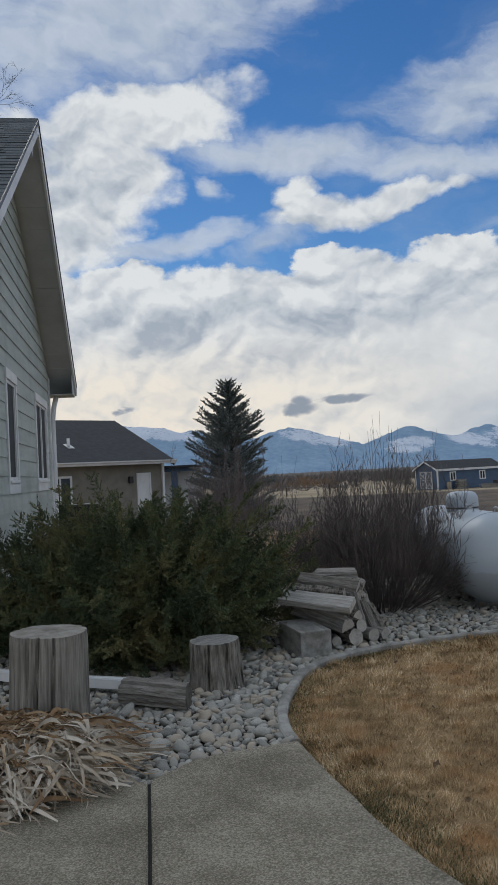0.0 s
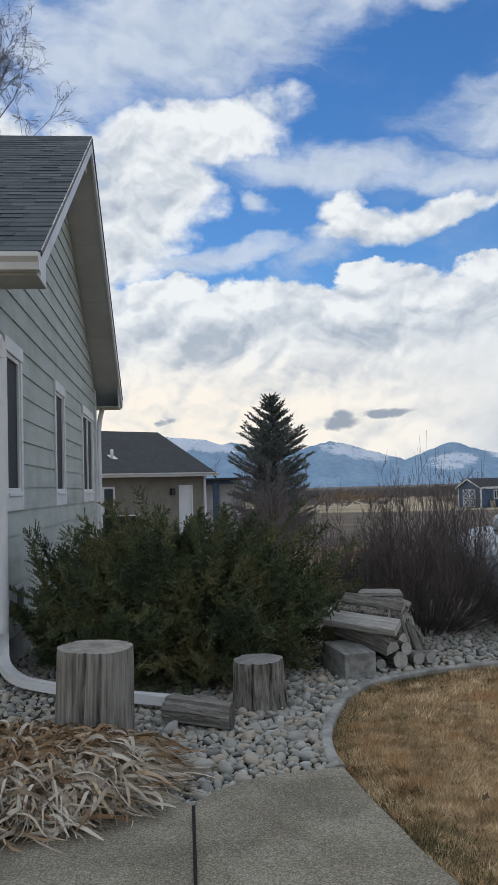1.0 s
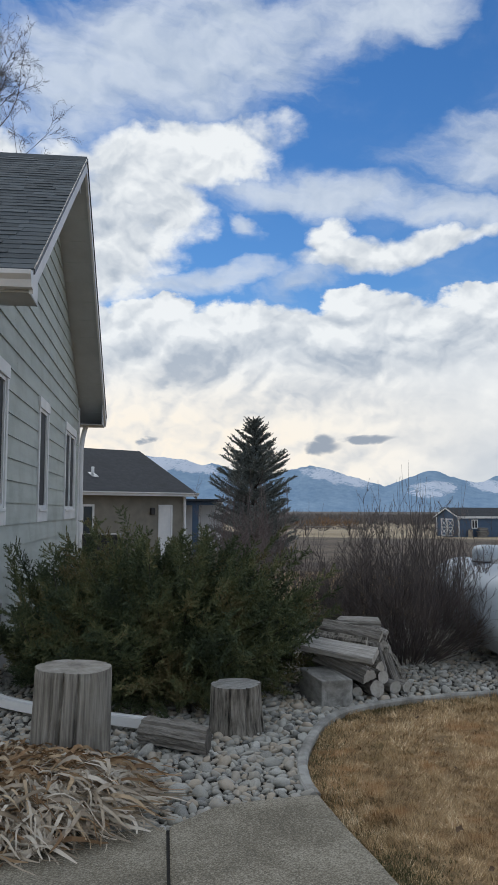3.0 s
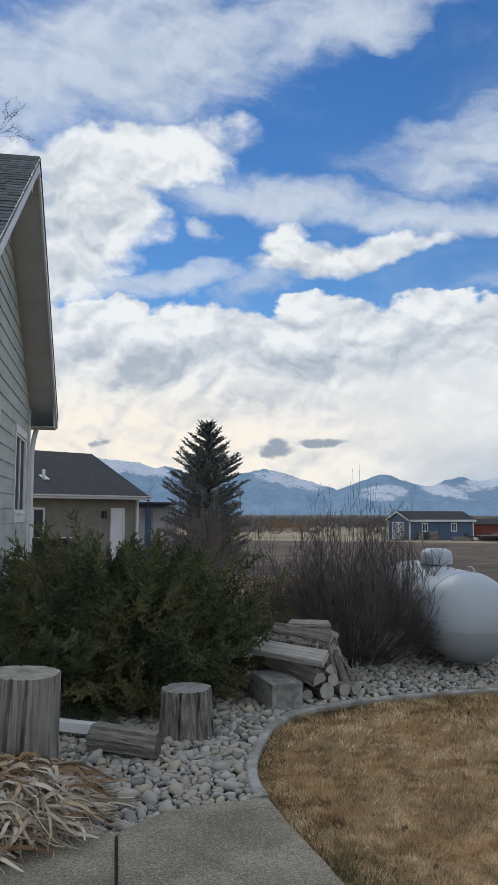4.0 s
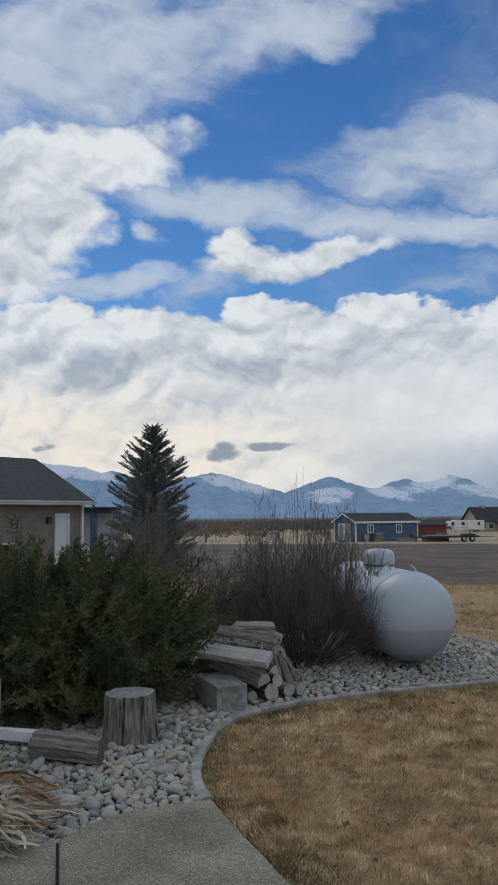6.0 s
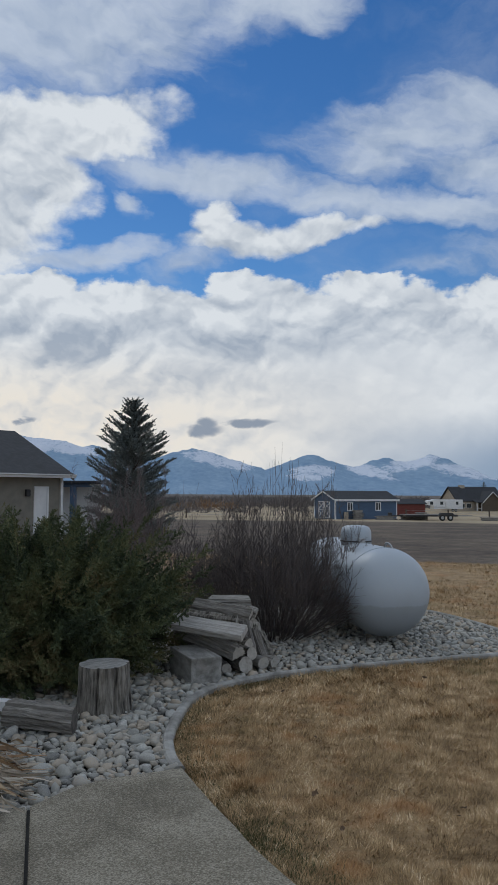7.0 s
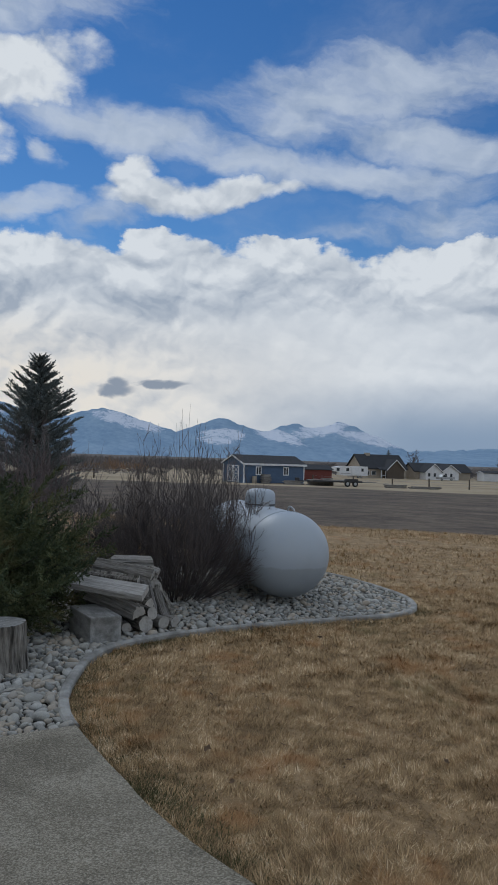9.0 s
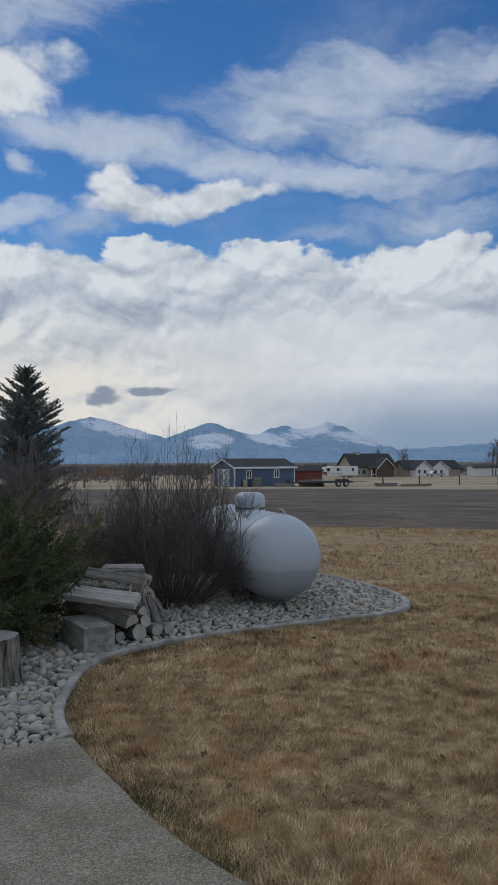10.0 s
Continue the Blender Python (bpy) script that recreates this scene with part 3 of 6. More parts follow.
def slab(name, outline, parent, top=0.02, base=-0.12):
    bm = bmesh.new()
    lo, hi = [bm.verts.new((x, y, base)) for x, y in outline], [bm.verts.new((x, y, top)) for x, y in outline]
    face = bm.faces.new(hi)
    bm.faces.new(lo[::-1])
    for i in range(len(outline)):
        j = (i + 1) % len(outline)
        bm.faces.new((lo[i], lo[j], hi[j], hi[i]))
    bmesh.ops.recalc_face_normals(bm, faces=bm.faces)
    bmesh.ops.bevel(bm, geom=[e for e in face.edges], offset=0.008, segments=2, affect="EDGES")
    return part(name, bm, M_concrete, parent)


def build_pavement():
    pv = tagged(empty("pavement"), "grey-brown broom-finished concrete walk with a control joint", "pavement", kind="structure")
    right = [(p.x, p.y) for p in smooth_path([(*p, 0) for p in WALK_RIGHT], 4)]
    slab("slab", right + [(0.34, -2.0)] + [(-0.535, 3.1), (-0.672, 3.85)] + WALK_ROCK[::-1][1:-1], pv)
    slab("slab", [(0.325, -2.0), (-0.55, 3.1), (-0.687, 3.845)] + WALK_LEFT[1:] + [(-3.6, 3.7), (-3.6, -2.0)], pv)


    bm = bmesh.new()
    bm.faces.new([bm.verts.new(p) for p in ((-0.70, 3.88, -0.004), (-0.55, 3.05, -0.004), (0.31, -2.0, -0.004), (0.36, -2.0, -0.004), (-0.52, 3.1, -0.004), (-0.66, 3.88, -0.004))])
    part("joint_filler", bm, M_rubber, pv)


build_pavement()


def build_edging():
    """A poured kerb that runs round the bed, with a rounded top."""
    prof = [(-0.033, -0.10), (-0.033, 0.012), (-0.024, 0.023), (0.0, 0.027), (0.024, 0.023), (0.033, 0.012), (0.033, -0.10)]
    V, F = [], []
    pts = [Vector((x, y, 0)) for x, y in EDGE_LINE]
    for i, p in enumerate(pts):
        d = (pts[min(i + 1, len(pts) - 1)] - pts[max(i - 1, 0)]).normalized()
        s = Vector((-d.y, d.x, 0))
        wob = 1 + 0.06 * noise.noise(p * 3)
        for a, z in prof:
            V.append(p + s * (a * wob) + Vector((0, 0, z + 0.006 * noise.noise(p * 2.2))))
    n = len(prof)
    for i in range(len(pts) - 1):
        for k in range(n - 1):
            F.append((i * n + k, (i + 1) * n + k, (i + 1) * n + k + 1, i * n + k + 1))
    F.append(tuple(range(n)))
    return tagged(raw("landscape_edging", V, F, M_kerb, smooth=False), "poured grey concrete edging curving between lawn and stones", "edging", kind="structure")


build_edging()

# ---- the house: local x out of the gable wall, y along it, z up ----
HOUSE = Matrix.Rotation(radians(10.9), 4, "Z")
WALL_S, RAKE_S = -1.462, -0.99
V_NEAR, V_FAR, V_PEAK = 6.72, 14.85, 10.5
Z_PEAK, V_EAVE_NEAR, V_EAVE_FAR, Z_EAVE_NEAR, Z_EAVE_FAR = 6.18, 6.27, 15.42, 3.36, 3.27
HOUSE_DEPTH = -10.0


def roof_z(v):
    if v < V_PEAK:
        return Z_EAVE_NEAR + (Z_PEAK - Z_EAVE_NEAR) * (v - V_EAVE_NEAR) / (V_PEAK - V_EAVE_NEAR)
    return Z_EAVE_FAR + (Z_PEAK - Z_EAVE_FAR) * (V_EAVE_FAR - v) / (V_EAVE_FAR - V_PEAK)


def gable_span(z, drop=0.2):
    """The stretch of the gable wall under the roof at a height."""
    z += drop
    lo, hi = V_NEAR, V_FAR
    if z > roof_z(V_NEAR):
        lo = V_EAVE_NEAR + (z - Z_EAVE_NEAR) * (V_PEAK - V_EAVE_NEAR) / (Z_PEAK - Z_EAVE_NEAR)
    if z > roof_z(V_FAR):
        hi = V_EAVE_FAR - (z - Z_EAVE_FAR) * (V_EAVE_FAR - V_PEAK) / (Z_PEAK - Z_EAVE_FAR)
    return lo, hi


WINDOWS = [(7.03, 7.82, 1), (9.87, 10.73, 1), (12.67, 14.25, 2)]
WIN_LO, WIN_HI, EXPOSURE = 1.34, 2.875, 0.2195


def build_window(parent, a, b, sashes):
    w = empty("window")
    w.parent = parent
    tagged(w, "white-cased tall window with a dark screen")
    x = WALL_S
    c = 0.085
    part("casing_side", box((x - 0.02, a, WIN_LO), (x + 0.032, a + c, WIN_HI - 0.13), 0.004), M_trim, w)
    part("casing_side", box((x - 0.02, b - c, WIN_LO), (x + 0.032, b, WIN_HI - 0.13), 0.004), M_trim, w)
    part("casing_head", box((x - 0.02, a - 0.012, WIN_HI - 0.13), (x + 0.04, b + 0.012, WIN_HI), 0.004), M_trim, w)
    part("apron", box((x - 0.02, a + c, WIN_LO), (x + 0.03, b - c, WIN_LO + 0.13), 0.004), M_trim, w)
    part("sill", box((x - 0.02, a + c, WIN_LO + 0.13), (x + 0.045, b - c, WIN_LO + 0.165), 0.004), M_trim, w)
    a0, b0, z0, z1 = a + c, b - c, WIN_LO + 0.165, WIN_HI - 0.13
    f = 0.04
    n = sashes
    step = (b0 - a0) / n
    for k in range(n):
        p, q = a0 + k * step, a0 + (k + 1) * step
        bm = box((x - 0.03, p, z0), (x + 0.018, p + f, z1), 0.003)
        box((x - 0.03, q - f, z0), (x + 0.018, q, z1), 0.003, bm)
        box((x - 0.03, p + f, z1 - f), (x + 0.018, q - f, z1), 0.003, bm)
        box((x - 0.03, p + f, z0), (x + 0.018, q - f, z0 + f), 0.003, bm)
        part("sash_frame", bm, M_trim, w)
        part("pane", box((x - 0.012, p + f, z0 + f), (x - 0.004, q - f, z1 - f)), M_pane, w)


def gutter_profile(o, z, out):
    return [(o, z), (o, z - 0.125), (o + out * 0.07, z - 0.125), (o + out * 0.085, z - 0.07), (o + out * 0.125, z - 0.035), (o + out * 0.125, z)]


def build_house():
    h = tagged(empty("house", HOUSE), "grey-green lap-sided gabled house with dark shingles", "house")
    t = 0.16
    x0, x1 = WALL_S - t, WALL_S
    # gable wall with three openings, in upright strips
    wl = empty("gable_wall")
    wl.parent = h
    cuts = [V_NEAR] + [c for a, b, _ in WINDOWS for c in (a + 0.06, b - 0.06)] + [V_FAR]
    for i in range(len(cuts) - 1):
        a, b = cuts[i], cuts[i + 1]
        if i % 2:
            part("wall_panel", box((x0, a, 0), (x1 - 0.002, b, WIN_LO + 0.06)), M_siding, wl)
            part("wall_panel", box((x0, a, WIN_HI - 0.06), (x1 - 0.002, b, 3.2)), M_siding, wl)
        else:
            part("wall_panel", box((x0, a, 0), (x1 - 0.002, b, 3.2)), M_siding, wl)
    lo, hi = gable_span(3.2)
    part("gable_core", prism([(lo, 3.2), (hi, 3.2), (V_FAR, roof_z(V_FAR) - 0.2), (V_PEAK, Z_PEAK - 0.2), (V_NEAR, roof_z(V_NEAR) - 0.2)], 0, x0, x1 - 0.002), M_siding, wl)
    part("foundation", box((x0, V_NEAR, -0.2), (x1 + 0.012, V_FAR, 0.22)), M_found, h)
    # lapped boards, cut at the casings and butted at uneven lengths
    rng = random.Random(5)
    z = WIN_LO - 5 * EXPOSURE
    row = 0
    while z < Z_PEAK - 0.35:
        z1 = z + EXPOSURE
        lo0, hi0 = gable_span(z)
        lo1, hi1 = gable_span(z1)
        spans = [(lo0, hi0)]
        if WIN_LO - 0.01 < z < WIN_HI - 0.1:
            edges = [V_NEAR] + [e for a, b, _ in WINDOWS for e in (a, b)] + [V_FAR]
            spans = [(edges[k], edges[k + 1]) for k in range(0, len(edges), 2)]
        for a, b in spans:
            joints = [a]
            while b - joints[-1] > 3.6:
                joints.append(joints[-1] + rng.uniform(1.4, 3.4))
            if b - joints[-1] > 0.2 or len(joints) == 1:
                joints.append(b)
            else:
                joints[-1] = b
            for p, q in zip(joints, joints[1:]):
                pt, qt = max(p, lo1), min(q, hi1)
                if qt - pt < 0.03:
                    continue
                th, tt = 0.019, 0.004
                g = 0.0015
                V = [(x1, p + g, z), (x1 + th, p + g, z), (x1 + th, q - g, z), (x1, q - g, z), (x1, pt + g, z1), (x1 + tt, pt + g, z1), (x1 + tt, qt - g, z1), (x1, qt - g, z1)]
                F = [(0, 3, 2, 1), (4, 5, 6, 7), (1, 2, 6, 5), (0, 1, 5, 4), (2, 3, 7, 6), (0, 4, 7, 3)]
                raw("siding_board", V, F, M_siding, wl)
        z, row = z1, row + 1
    part("corner_board", box((x1 - 0.01, V_NEAR - 0.02, 0.2), (x1 + 0.034, V_NEAR + 0.09, roof_z(V_NEAR) - 0.25), 0.004), M_trim, h, "white corner board")
    part("corner_board", box((x1 - 0.01, V_FAR - 0.09, 0.2), (x1 + 0.034, V_FAR + 0.02, roof_z(V_FAR) - 0.25), 0.004), M_trim, h, "white corner board")
    # the other walls
    part("front_wall", box((HOUSE_DEPTH, V_NEAR, 0), (x0, V_NEAR + t, 3.3)), M_siding, h)
    part("back_wall", box((HOUSE_DEPTH, V_FAR - t, 0), (x0, V_FAR, 3.1)), M_siding, h)
    part("side_wall", box((HOUSE_DEPTH - t, V_NEAR, 0), (HOUSE_DEPTH, V_FAR, 3.1)), M_siding, h)
    for w in WINDOWS:
        build_window(h, *w)
    # roof deck
    rf = empty("roof")
    rf.parent = h
    th = 0.05
    part("deck_front", prism([(V_EAVE_NEAR, Z_EAVE_NEAR), (V_PEAK, Z_PEAK), (V_PEAK, Z_PEAK - th), (V_EAVE_NEAR, Z_EAVE_NEAR - th)], 0, HOUSE_DEPTH - 0.5, RAKE_S - 0.03), M_shingle, rf)
    part("deck_back", prism([(V_EAVE_FAR, Z_EAVE_FAR), (V_PEAK, Z_PEAK), (V_PEAK, Z_PEAK - th), (V_EAVE_FAR, Z_EAVE_FAR - th)], 0, HOUSE_DEPTH - 0.5, RAKE_S - 0.03), M_shingle, rf)
    # rake boards, drip edge, soffits, fascia
    d = 0.19
    for va, za, name in ((V_EAVE_NEAR, Z_EAVE_NEAR, "rake_board"), (V_EAVE_FAR, Z_EAVE_FAR, "rake_board")):
        part(name, prism([(va, za - 0.004), (V_PEAK, Z_PEAK - 0.004), (V_PEAK, Z_PEAK - d), (va, za - d)], 0, RAKE_S - 0.03, RAKE_S), M_trim, h)
        part("drip_edge", prism([(va, za + 0.012), (V_PEAK, Z_PEAK + 0.012), (V_PEAK, Z_PEAK - 0.035), (va, za - 0.035)], 0, RAKE_S, RAKE_S + 0.012), M_dark, rf)
        n = 14
        for k in range(n):
            p, q = va + (V_PEAK - va) * k / n, va + (V_PEAK - va) * (k + 0.985) / n
            zp, zq = roof_z(p) - 0.15, roof_z(q) - 0.15
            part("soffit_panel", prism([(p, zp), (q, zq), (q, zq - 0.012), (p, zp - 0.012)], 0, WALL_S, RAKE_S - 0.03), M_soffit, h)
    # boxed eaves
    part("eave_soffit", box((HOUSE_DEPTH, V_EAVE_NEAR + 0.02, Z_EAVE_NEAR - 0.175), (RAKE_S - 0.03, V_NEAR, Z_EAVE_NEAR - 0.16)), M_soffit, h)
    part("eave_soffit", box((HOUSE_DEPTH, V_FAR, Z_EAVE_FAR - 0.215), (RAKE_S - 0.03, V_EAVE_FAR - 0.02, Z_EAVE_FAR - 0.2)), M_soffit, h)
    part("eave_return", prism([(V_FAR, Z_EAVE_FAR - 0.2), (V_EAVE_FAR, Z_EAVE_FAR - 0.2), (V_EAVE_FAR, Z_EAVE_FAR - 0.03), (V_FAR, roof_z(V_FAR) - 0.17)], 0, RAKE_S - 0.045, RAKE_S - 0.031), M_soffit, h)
    part("eave_return", prism([(V_NEAR, Z_EAVE_NEAR - 0.16), (V_EAVE_NEAR, Z_EAVE_NEAR - 0.16), (V_EAVE_NEAR, Z_EAVE_NEAR - 0.03), (V_NEAR, roof_z(V_NEAR) - 0.17)], 0, RAKE_S - 0.045, RAKE_S - 0.031), M_trim, h)
    part("fascia", box((HOUSE_DEPTH - 0.5, V_EAVE_NEAR, Z_EAVE_NEAR - 0.16), (RAKE_S - 0.03, V_EAVE_NEAR + 0.02, Z_EAVE_NEAR - 0.03)), M_trim, h)
    part("fascia", box((HOUSE_DEPTH - 0.5, V_EAVE_FAR - 0.02, Z_EAVE_FAR - 0.2), (RAKE_S - 0.03, V_EAVE_FAR, Z_EAVE_FAR - 0.03)), M_trim, h)
    part("gutter", prism(gutter_profile(V_EAVE_NEAR - 0.001, Z_EAVE_NEAR - 0.03, -1), 0, HOUSE_DEPTH - 0.5, RAKE_S + 0.0), M_trim, h, "white aluminium gutter")
    part("gutter", prism(gutter_profile(V_EAVE_FAR + 0.001, Z_EAVE_FAR - 0.03, 1), 0, HOUSE_DEPTH - 0.5, RAKE_S + 0.0), M_trim, h, "white aluminium gutter")
    # ridge cap
    part("ridge_cap", prism([(V_PEAK - 0.15, roof_z(V_PEAK - 0.15) + 0.012), (V_PEAK, Z_PEAK + 0.028), (V_PEAK + 0.15, roof_z(V_PEAK + 0.15) + 0.012), (V_PEAK, Z_PEAK + 0.002)], 0, HOUSE_DEPTH - 0.5, RAKE_S), M_shingle, rf)
    # look-out beam under the peak
    part("lookout_beam", prism([(V_PEAK - 0.55, 5.62), (V_PEAK - 0.18, 5.62), (V_PEAK - 0.18, 5.86)], 0, WALL_S, RAKE_S - 0.06), M_soffit, h)
    # downspouts
    V, F = [], []
    s = WALL_S + 0.06
    run = smooth_path([(RAKE_S - 0.66, V_EAVE_NEAR - 0.05, 3.25), (RAKE_S - 0.66, V_EAVE_NEAR - 0.03, 3.12), (s - 0.02, V_NEAR - 0.07, 2.78), (s, V_NEAR - 0.04, 2.6)], 4)
    add_tube(V, F, run, [0.05] * len(run), 8)
    run = [Vector((s, V_NEAR - 0.04, z)) for z in (2.6, 1.4, 0.38)]
    add_tube(V, F, run, [0.05] * len(run), 8)
    raw("downspout", V, F, M_trim, h, "white downspout bending out over the stones", smooth=True)
    V, F = [], []
    run = smooth_path([(s + 0.06, V_FAR + 0.28, 3.06), (s + 0.02, V_FAR + 0.16, 2.85), (s, V_FAR + 0.06, 2.6)], 4) + [Vector((s, V_FAR + 0.06, 0.4))]
    add_tube(V, F, run, [0.045] * len(run), 8)
    raw("downspout", V, F, M_trim, h, smooth=True)
    # crawl-space vent low in the wall
    bm = box((x1 + 0.004, 7.35, 0.30), (x1 + 0.035, 7.38, 0.66))
    box((x1 + 0.004, 7.72, 0.30), (x1 + 0.035, 7.75, 0.66), 0, bm)
    box((x1 + 0.004, 7.38, 0.63), (x1 + 0.035, 7.72, 0.66), 0, bm)
    box((x1 + 0.004, 7.38, 0.30), (x1 + 0.035, 7.72, 0.33), 0, bm)
    part("vent_frame", bm, M_soffit, h)
    part("vent_screen", box((x1 + 0.004, 7.38, 0.33), (x1 + 0.022, 7.72, 0.63)), M_dark, h)
    return h, rf


house, house_roof = build_house()


# the long drain pipe lies on the stones behind the tall stump
def build_drain_pipe():
    """Bends out of the upright spout and runs flat over the stones; a ribbed rectangular section."""
    V, F = [], []
    run = smooth_path([(-2.645, 6.30, 0.40), (-2.64, 6.29, 0.24), (-2.59, 6.22, 0.125), (-2.40, 6.02, 0.075), (-2.15, 5.84, 0.07), (-1.75, 5.65, 0.07), (-1.02, 5.40, 0.07)], 7)
    sec = [(-0.045, -0.03), (-0.015, -0.03), (-0.012, -0.026), (0.012, -0.026), (0.015, -0.03), (0.045, -0.03), (0.045, 0.03), (0.015, 0.03), (0.012, 0.026), (-0.012, 0.026), (-0.015, 0.03), (-0.045, 0.03)]
    n = len(sec)
    for i, c in enumerate(run):
        d = (run[min(i + 1, len(run) - 1)] - run[max(i - 1, 0)]).normalized()
        flat = Vector((d.x, d.y, 0)) if math.hypot(d.x, d.y) > 0.2 else Vector((0.6, -0.8, 0))
        side = Vector((-flat.y, flat.x, 0)).normalized()
        up = d.cross(side)
        for a, b in sec:
            V.append(c + side * a + up * b)
    for i in range(len(run) - 1):
        for k in range(n):
            p, q = i * n + k, i * n + (k + 1) % n
            F.append((p, q, q + n, p + n))
    F += [tuple(range(n)), tuple(len(V) - n + k for k in range(n))[::-1]]
    return tagged(raw("downspout_extension", V, F, M_trim), "white rectangular downspout extension lying on the stones", "drain pipe")


build_drain_pipe()


# ---- propane tank ----
def build_tank():
    R, L = 0.44, 1.95
    near, far = Vector((2.03, 7.95, 0)), Vector((1.84, 9.9, 0))
    ax = (far - near).normalized()
    ang = math.atan2(ax.y, ax.x)
    m = Matrix.Translation(near) @ Matrix.Rotation(ang, 4, "Z")
    tk = tagged(empty("propane_tank", m), "white horizontal propane tank with a domed lid, on the stones", "propane tank")
    zc = 0.492
    bm = bmesh.new()
    seg, prof = 48, []
    for k in range(13):
        a = math.pi / 2 * k / 12
        prof.append((-R * 0.92 * math.cos(a), R * math.sin(a)))
    for k in range(12, -1, -1):
        a = math.pi / 2 * k / 12
        prof.append((L + R * 0.92 * math.cos(a), R * math.sin(a)))
    rings = []
    for x, r in prof:
        if r < 1e-6:
            rings.append([bm.verts.new((x, 0, zc))])
        else:
            rings.append([bm.verts.new((x, r * math.cos(2 * math.pi * k / seg), zc + r * math.sin(2 * math.pi * k / seg))) for k in range(seg)])
    for A, B in zip(rings, rings[1:]):
        for k in range(seg):
            j = (k + 1) % seg
            if len(A) == 1:
                bm.faces.new((A[0], B[j], B[k]))
            elif len(B) == 1:
                bm.faces.new((A[k], A[j], B[0]))
            else:
                bm.faces.new((A[k], A[j], B[j], B[k]))
    bmesh.ops.recalc_face_normals(bm, faces=bm.faces)
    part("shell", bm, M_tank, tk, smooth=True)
    for x in (0.02, L - 0.02):
        V, F = [], []
        ring = [(x, (R + 0.002) * math.cos(2 * math.pi * k / 48), zc + (R + 0.002) * math.sin(2 * math.pi * k / 48)) for k in range(49)]
        add_tube(V, F, ring, [0.0035] * 49, 5)
        raw("weld_seam", V, F, M_tank, tk, smooth=True)
    # hinged dome lid
    bm = bmesh.new()
    cx, w, seg = 0.98, 0.17, 32
    prof = [(w, R - 0.03), (w, R + 0.09), (w * 0.97, R + 0.13), (w * 0.86, R + 0.165), (w * 0.6, R + 0.185), (0.0, R + 0.192)]
    rings = []
    for r, z in prof:
        rings.append([bm.verts.new((cx, 0, zc + z))] if r == 0 else [bm.verts.new((cx + 1.15 * r * math.cos(2 * math.pi * k / seg), r * math.sin(2 * math.pi * k / seg), zc + z)) for k in range(seg)])
    for A, B in zip(rings, rings[1:]):
        for k in range(seg):
            j = (k + 1) % seg
            bm.faces.new((A[k], A[j], B[0]) if len(B) == 1 else (A[k], A[j], B[j], B[k]))
    bmesh.ops.recalc_face_normals(bm, faces=bm.faces)
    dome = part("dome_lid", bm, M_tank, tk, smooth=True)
    V, F = [], []
    ring = [(cx + 1.16 * w * math.cos(2 * math.pi * k / 32), 1.01 * w * math.sin(2 * math.pi * k / 32), zc + R + 0.012) for k in range(33)]
    add_tube(V, F, ring, [0.008] * 33, 5)
    raw("lid_rim", V, F, M_dark, dome)
    part("hinge", box((cx - 0.235, -0.035, zc + R - 0.02), (cx - 0.19, 0.035, zc + R + 0.05), 0.005), M_steel, dome)
    # relief valve with a bent vent tube
    V, F = [], []
    run = smooth_path([(0.05, -0.02, zc + R - 0.03), (0.05, -0.02, zc + R + 0.03), (0.03, -0.035, zc + R + 0.045), (0.0, -0.06, zc + R + 0.02), (-0.01, -0.07, zc + R - 0.03)], 4)
    add_tube(V, F, run, [0.011] * len(run), 8, True)
    raw("vent_valve", V, F, M_steel, tk, smooth=True)
    # lifting lugs and feet
    for x in (0.35, L - 0.35):
        part("saddle", prism([(-0.12, 0.0), (0.12, 0.0), (0.10, 0.08), (0.0, 0.058), (-0.10, 0.08)], 0, x - 0.035, x + 0.035), M_tank, tk)
        part("foot_block", box((x - 0.11, -0.24, -0.06), (x + 0.11, 0.24, 0.01), 0.01), M_kerb, tk)
    part("rating_plate", box((cx - 0.1, -R - 0.004, zc - 0.03), (cx + 0.02, -R + 0.01, zc + 0.05)), M_steel, tk)
    return tk


build_tank()


# ---- shrubs and trees ----
def rand_unit(rng):
    v = rng.normal(size=3)
    return v / np.linalg.norm(v)


def sprays(rng, bases, dirs, lengths, leaf, width, count, lift=0.25, flat=0.0):
    """Feathered sprigs: along each of the axes, short pointed leaves to all sides. Returns triangles."""
    n = len(bases)
    t = (np.arange(count) + 0.5) / count
    t = np.clip(t[None, :] + rng.uniform(-0.03, 0.03, (n, count)), 0, 1)
    side = np.cross(dirs, rng.normal(size=(n, 3)))
    side /= np.linalg.norm(side, axis=1, keepdims=True) + 1e-9
    nor = np.cross(dirs, side)
    ang = rng.uniform(0, 2 * np.pi, (n, count))
    if flat:
        ang = rng.integers(0, 2, (n, count)) * np.pi + rng.normal(size=(n, count)) * flat
    out = side[:, None] * np.cos(ang)[..., None] + nor[:, None] * np.sin(ang)[..., None]
    p = bases[:, None] + dirs[:, None] * (t * lengths[:, None])[..., None]
    d = dirs[:, None] * 0.75 + out * 0.75
    d[..., 2] += lift
    d /= np.linalg.norm(d, axis=-1, keepdims=True)
    ll = leaf * (1.15 - 0.6 * t) * rng.uniform(0.7, 1.3, (n, count))
    w = np.cross(d, rng.normal(size=(n, count, 3)))
    w /= np.linalg.norm(w, axis=-1, keepdims=True) + 1e-9
    a = p + w * (width / 2)
    b = p - w * (width / 2)
    c = p + d * ll[..., None]
    return np.stack([a, b, c], axis=2).reshape(-1, 3, 3)


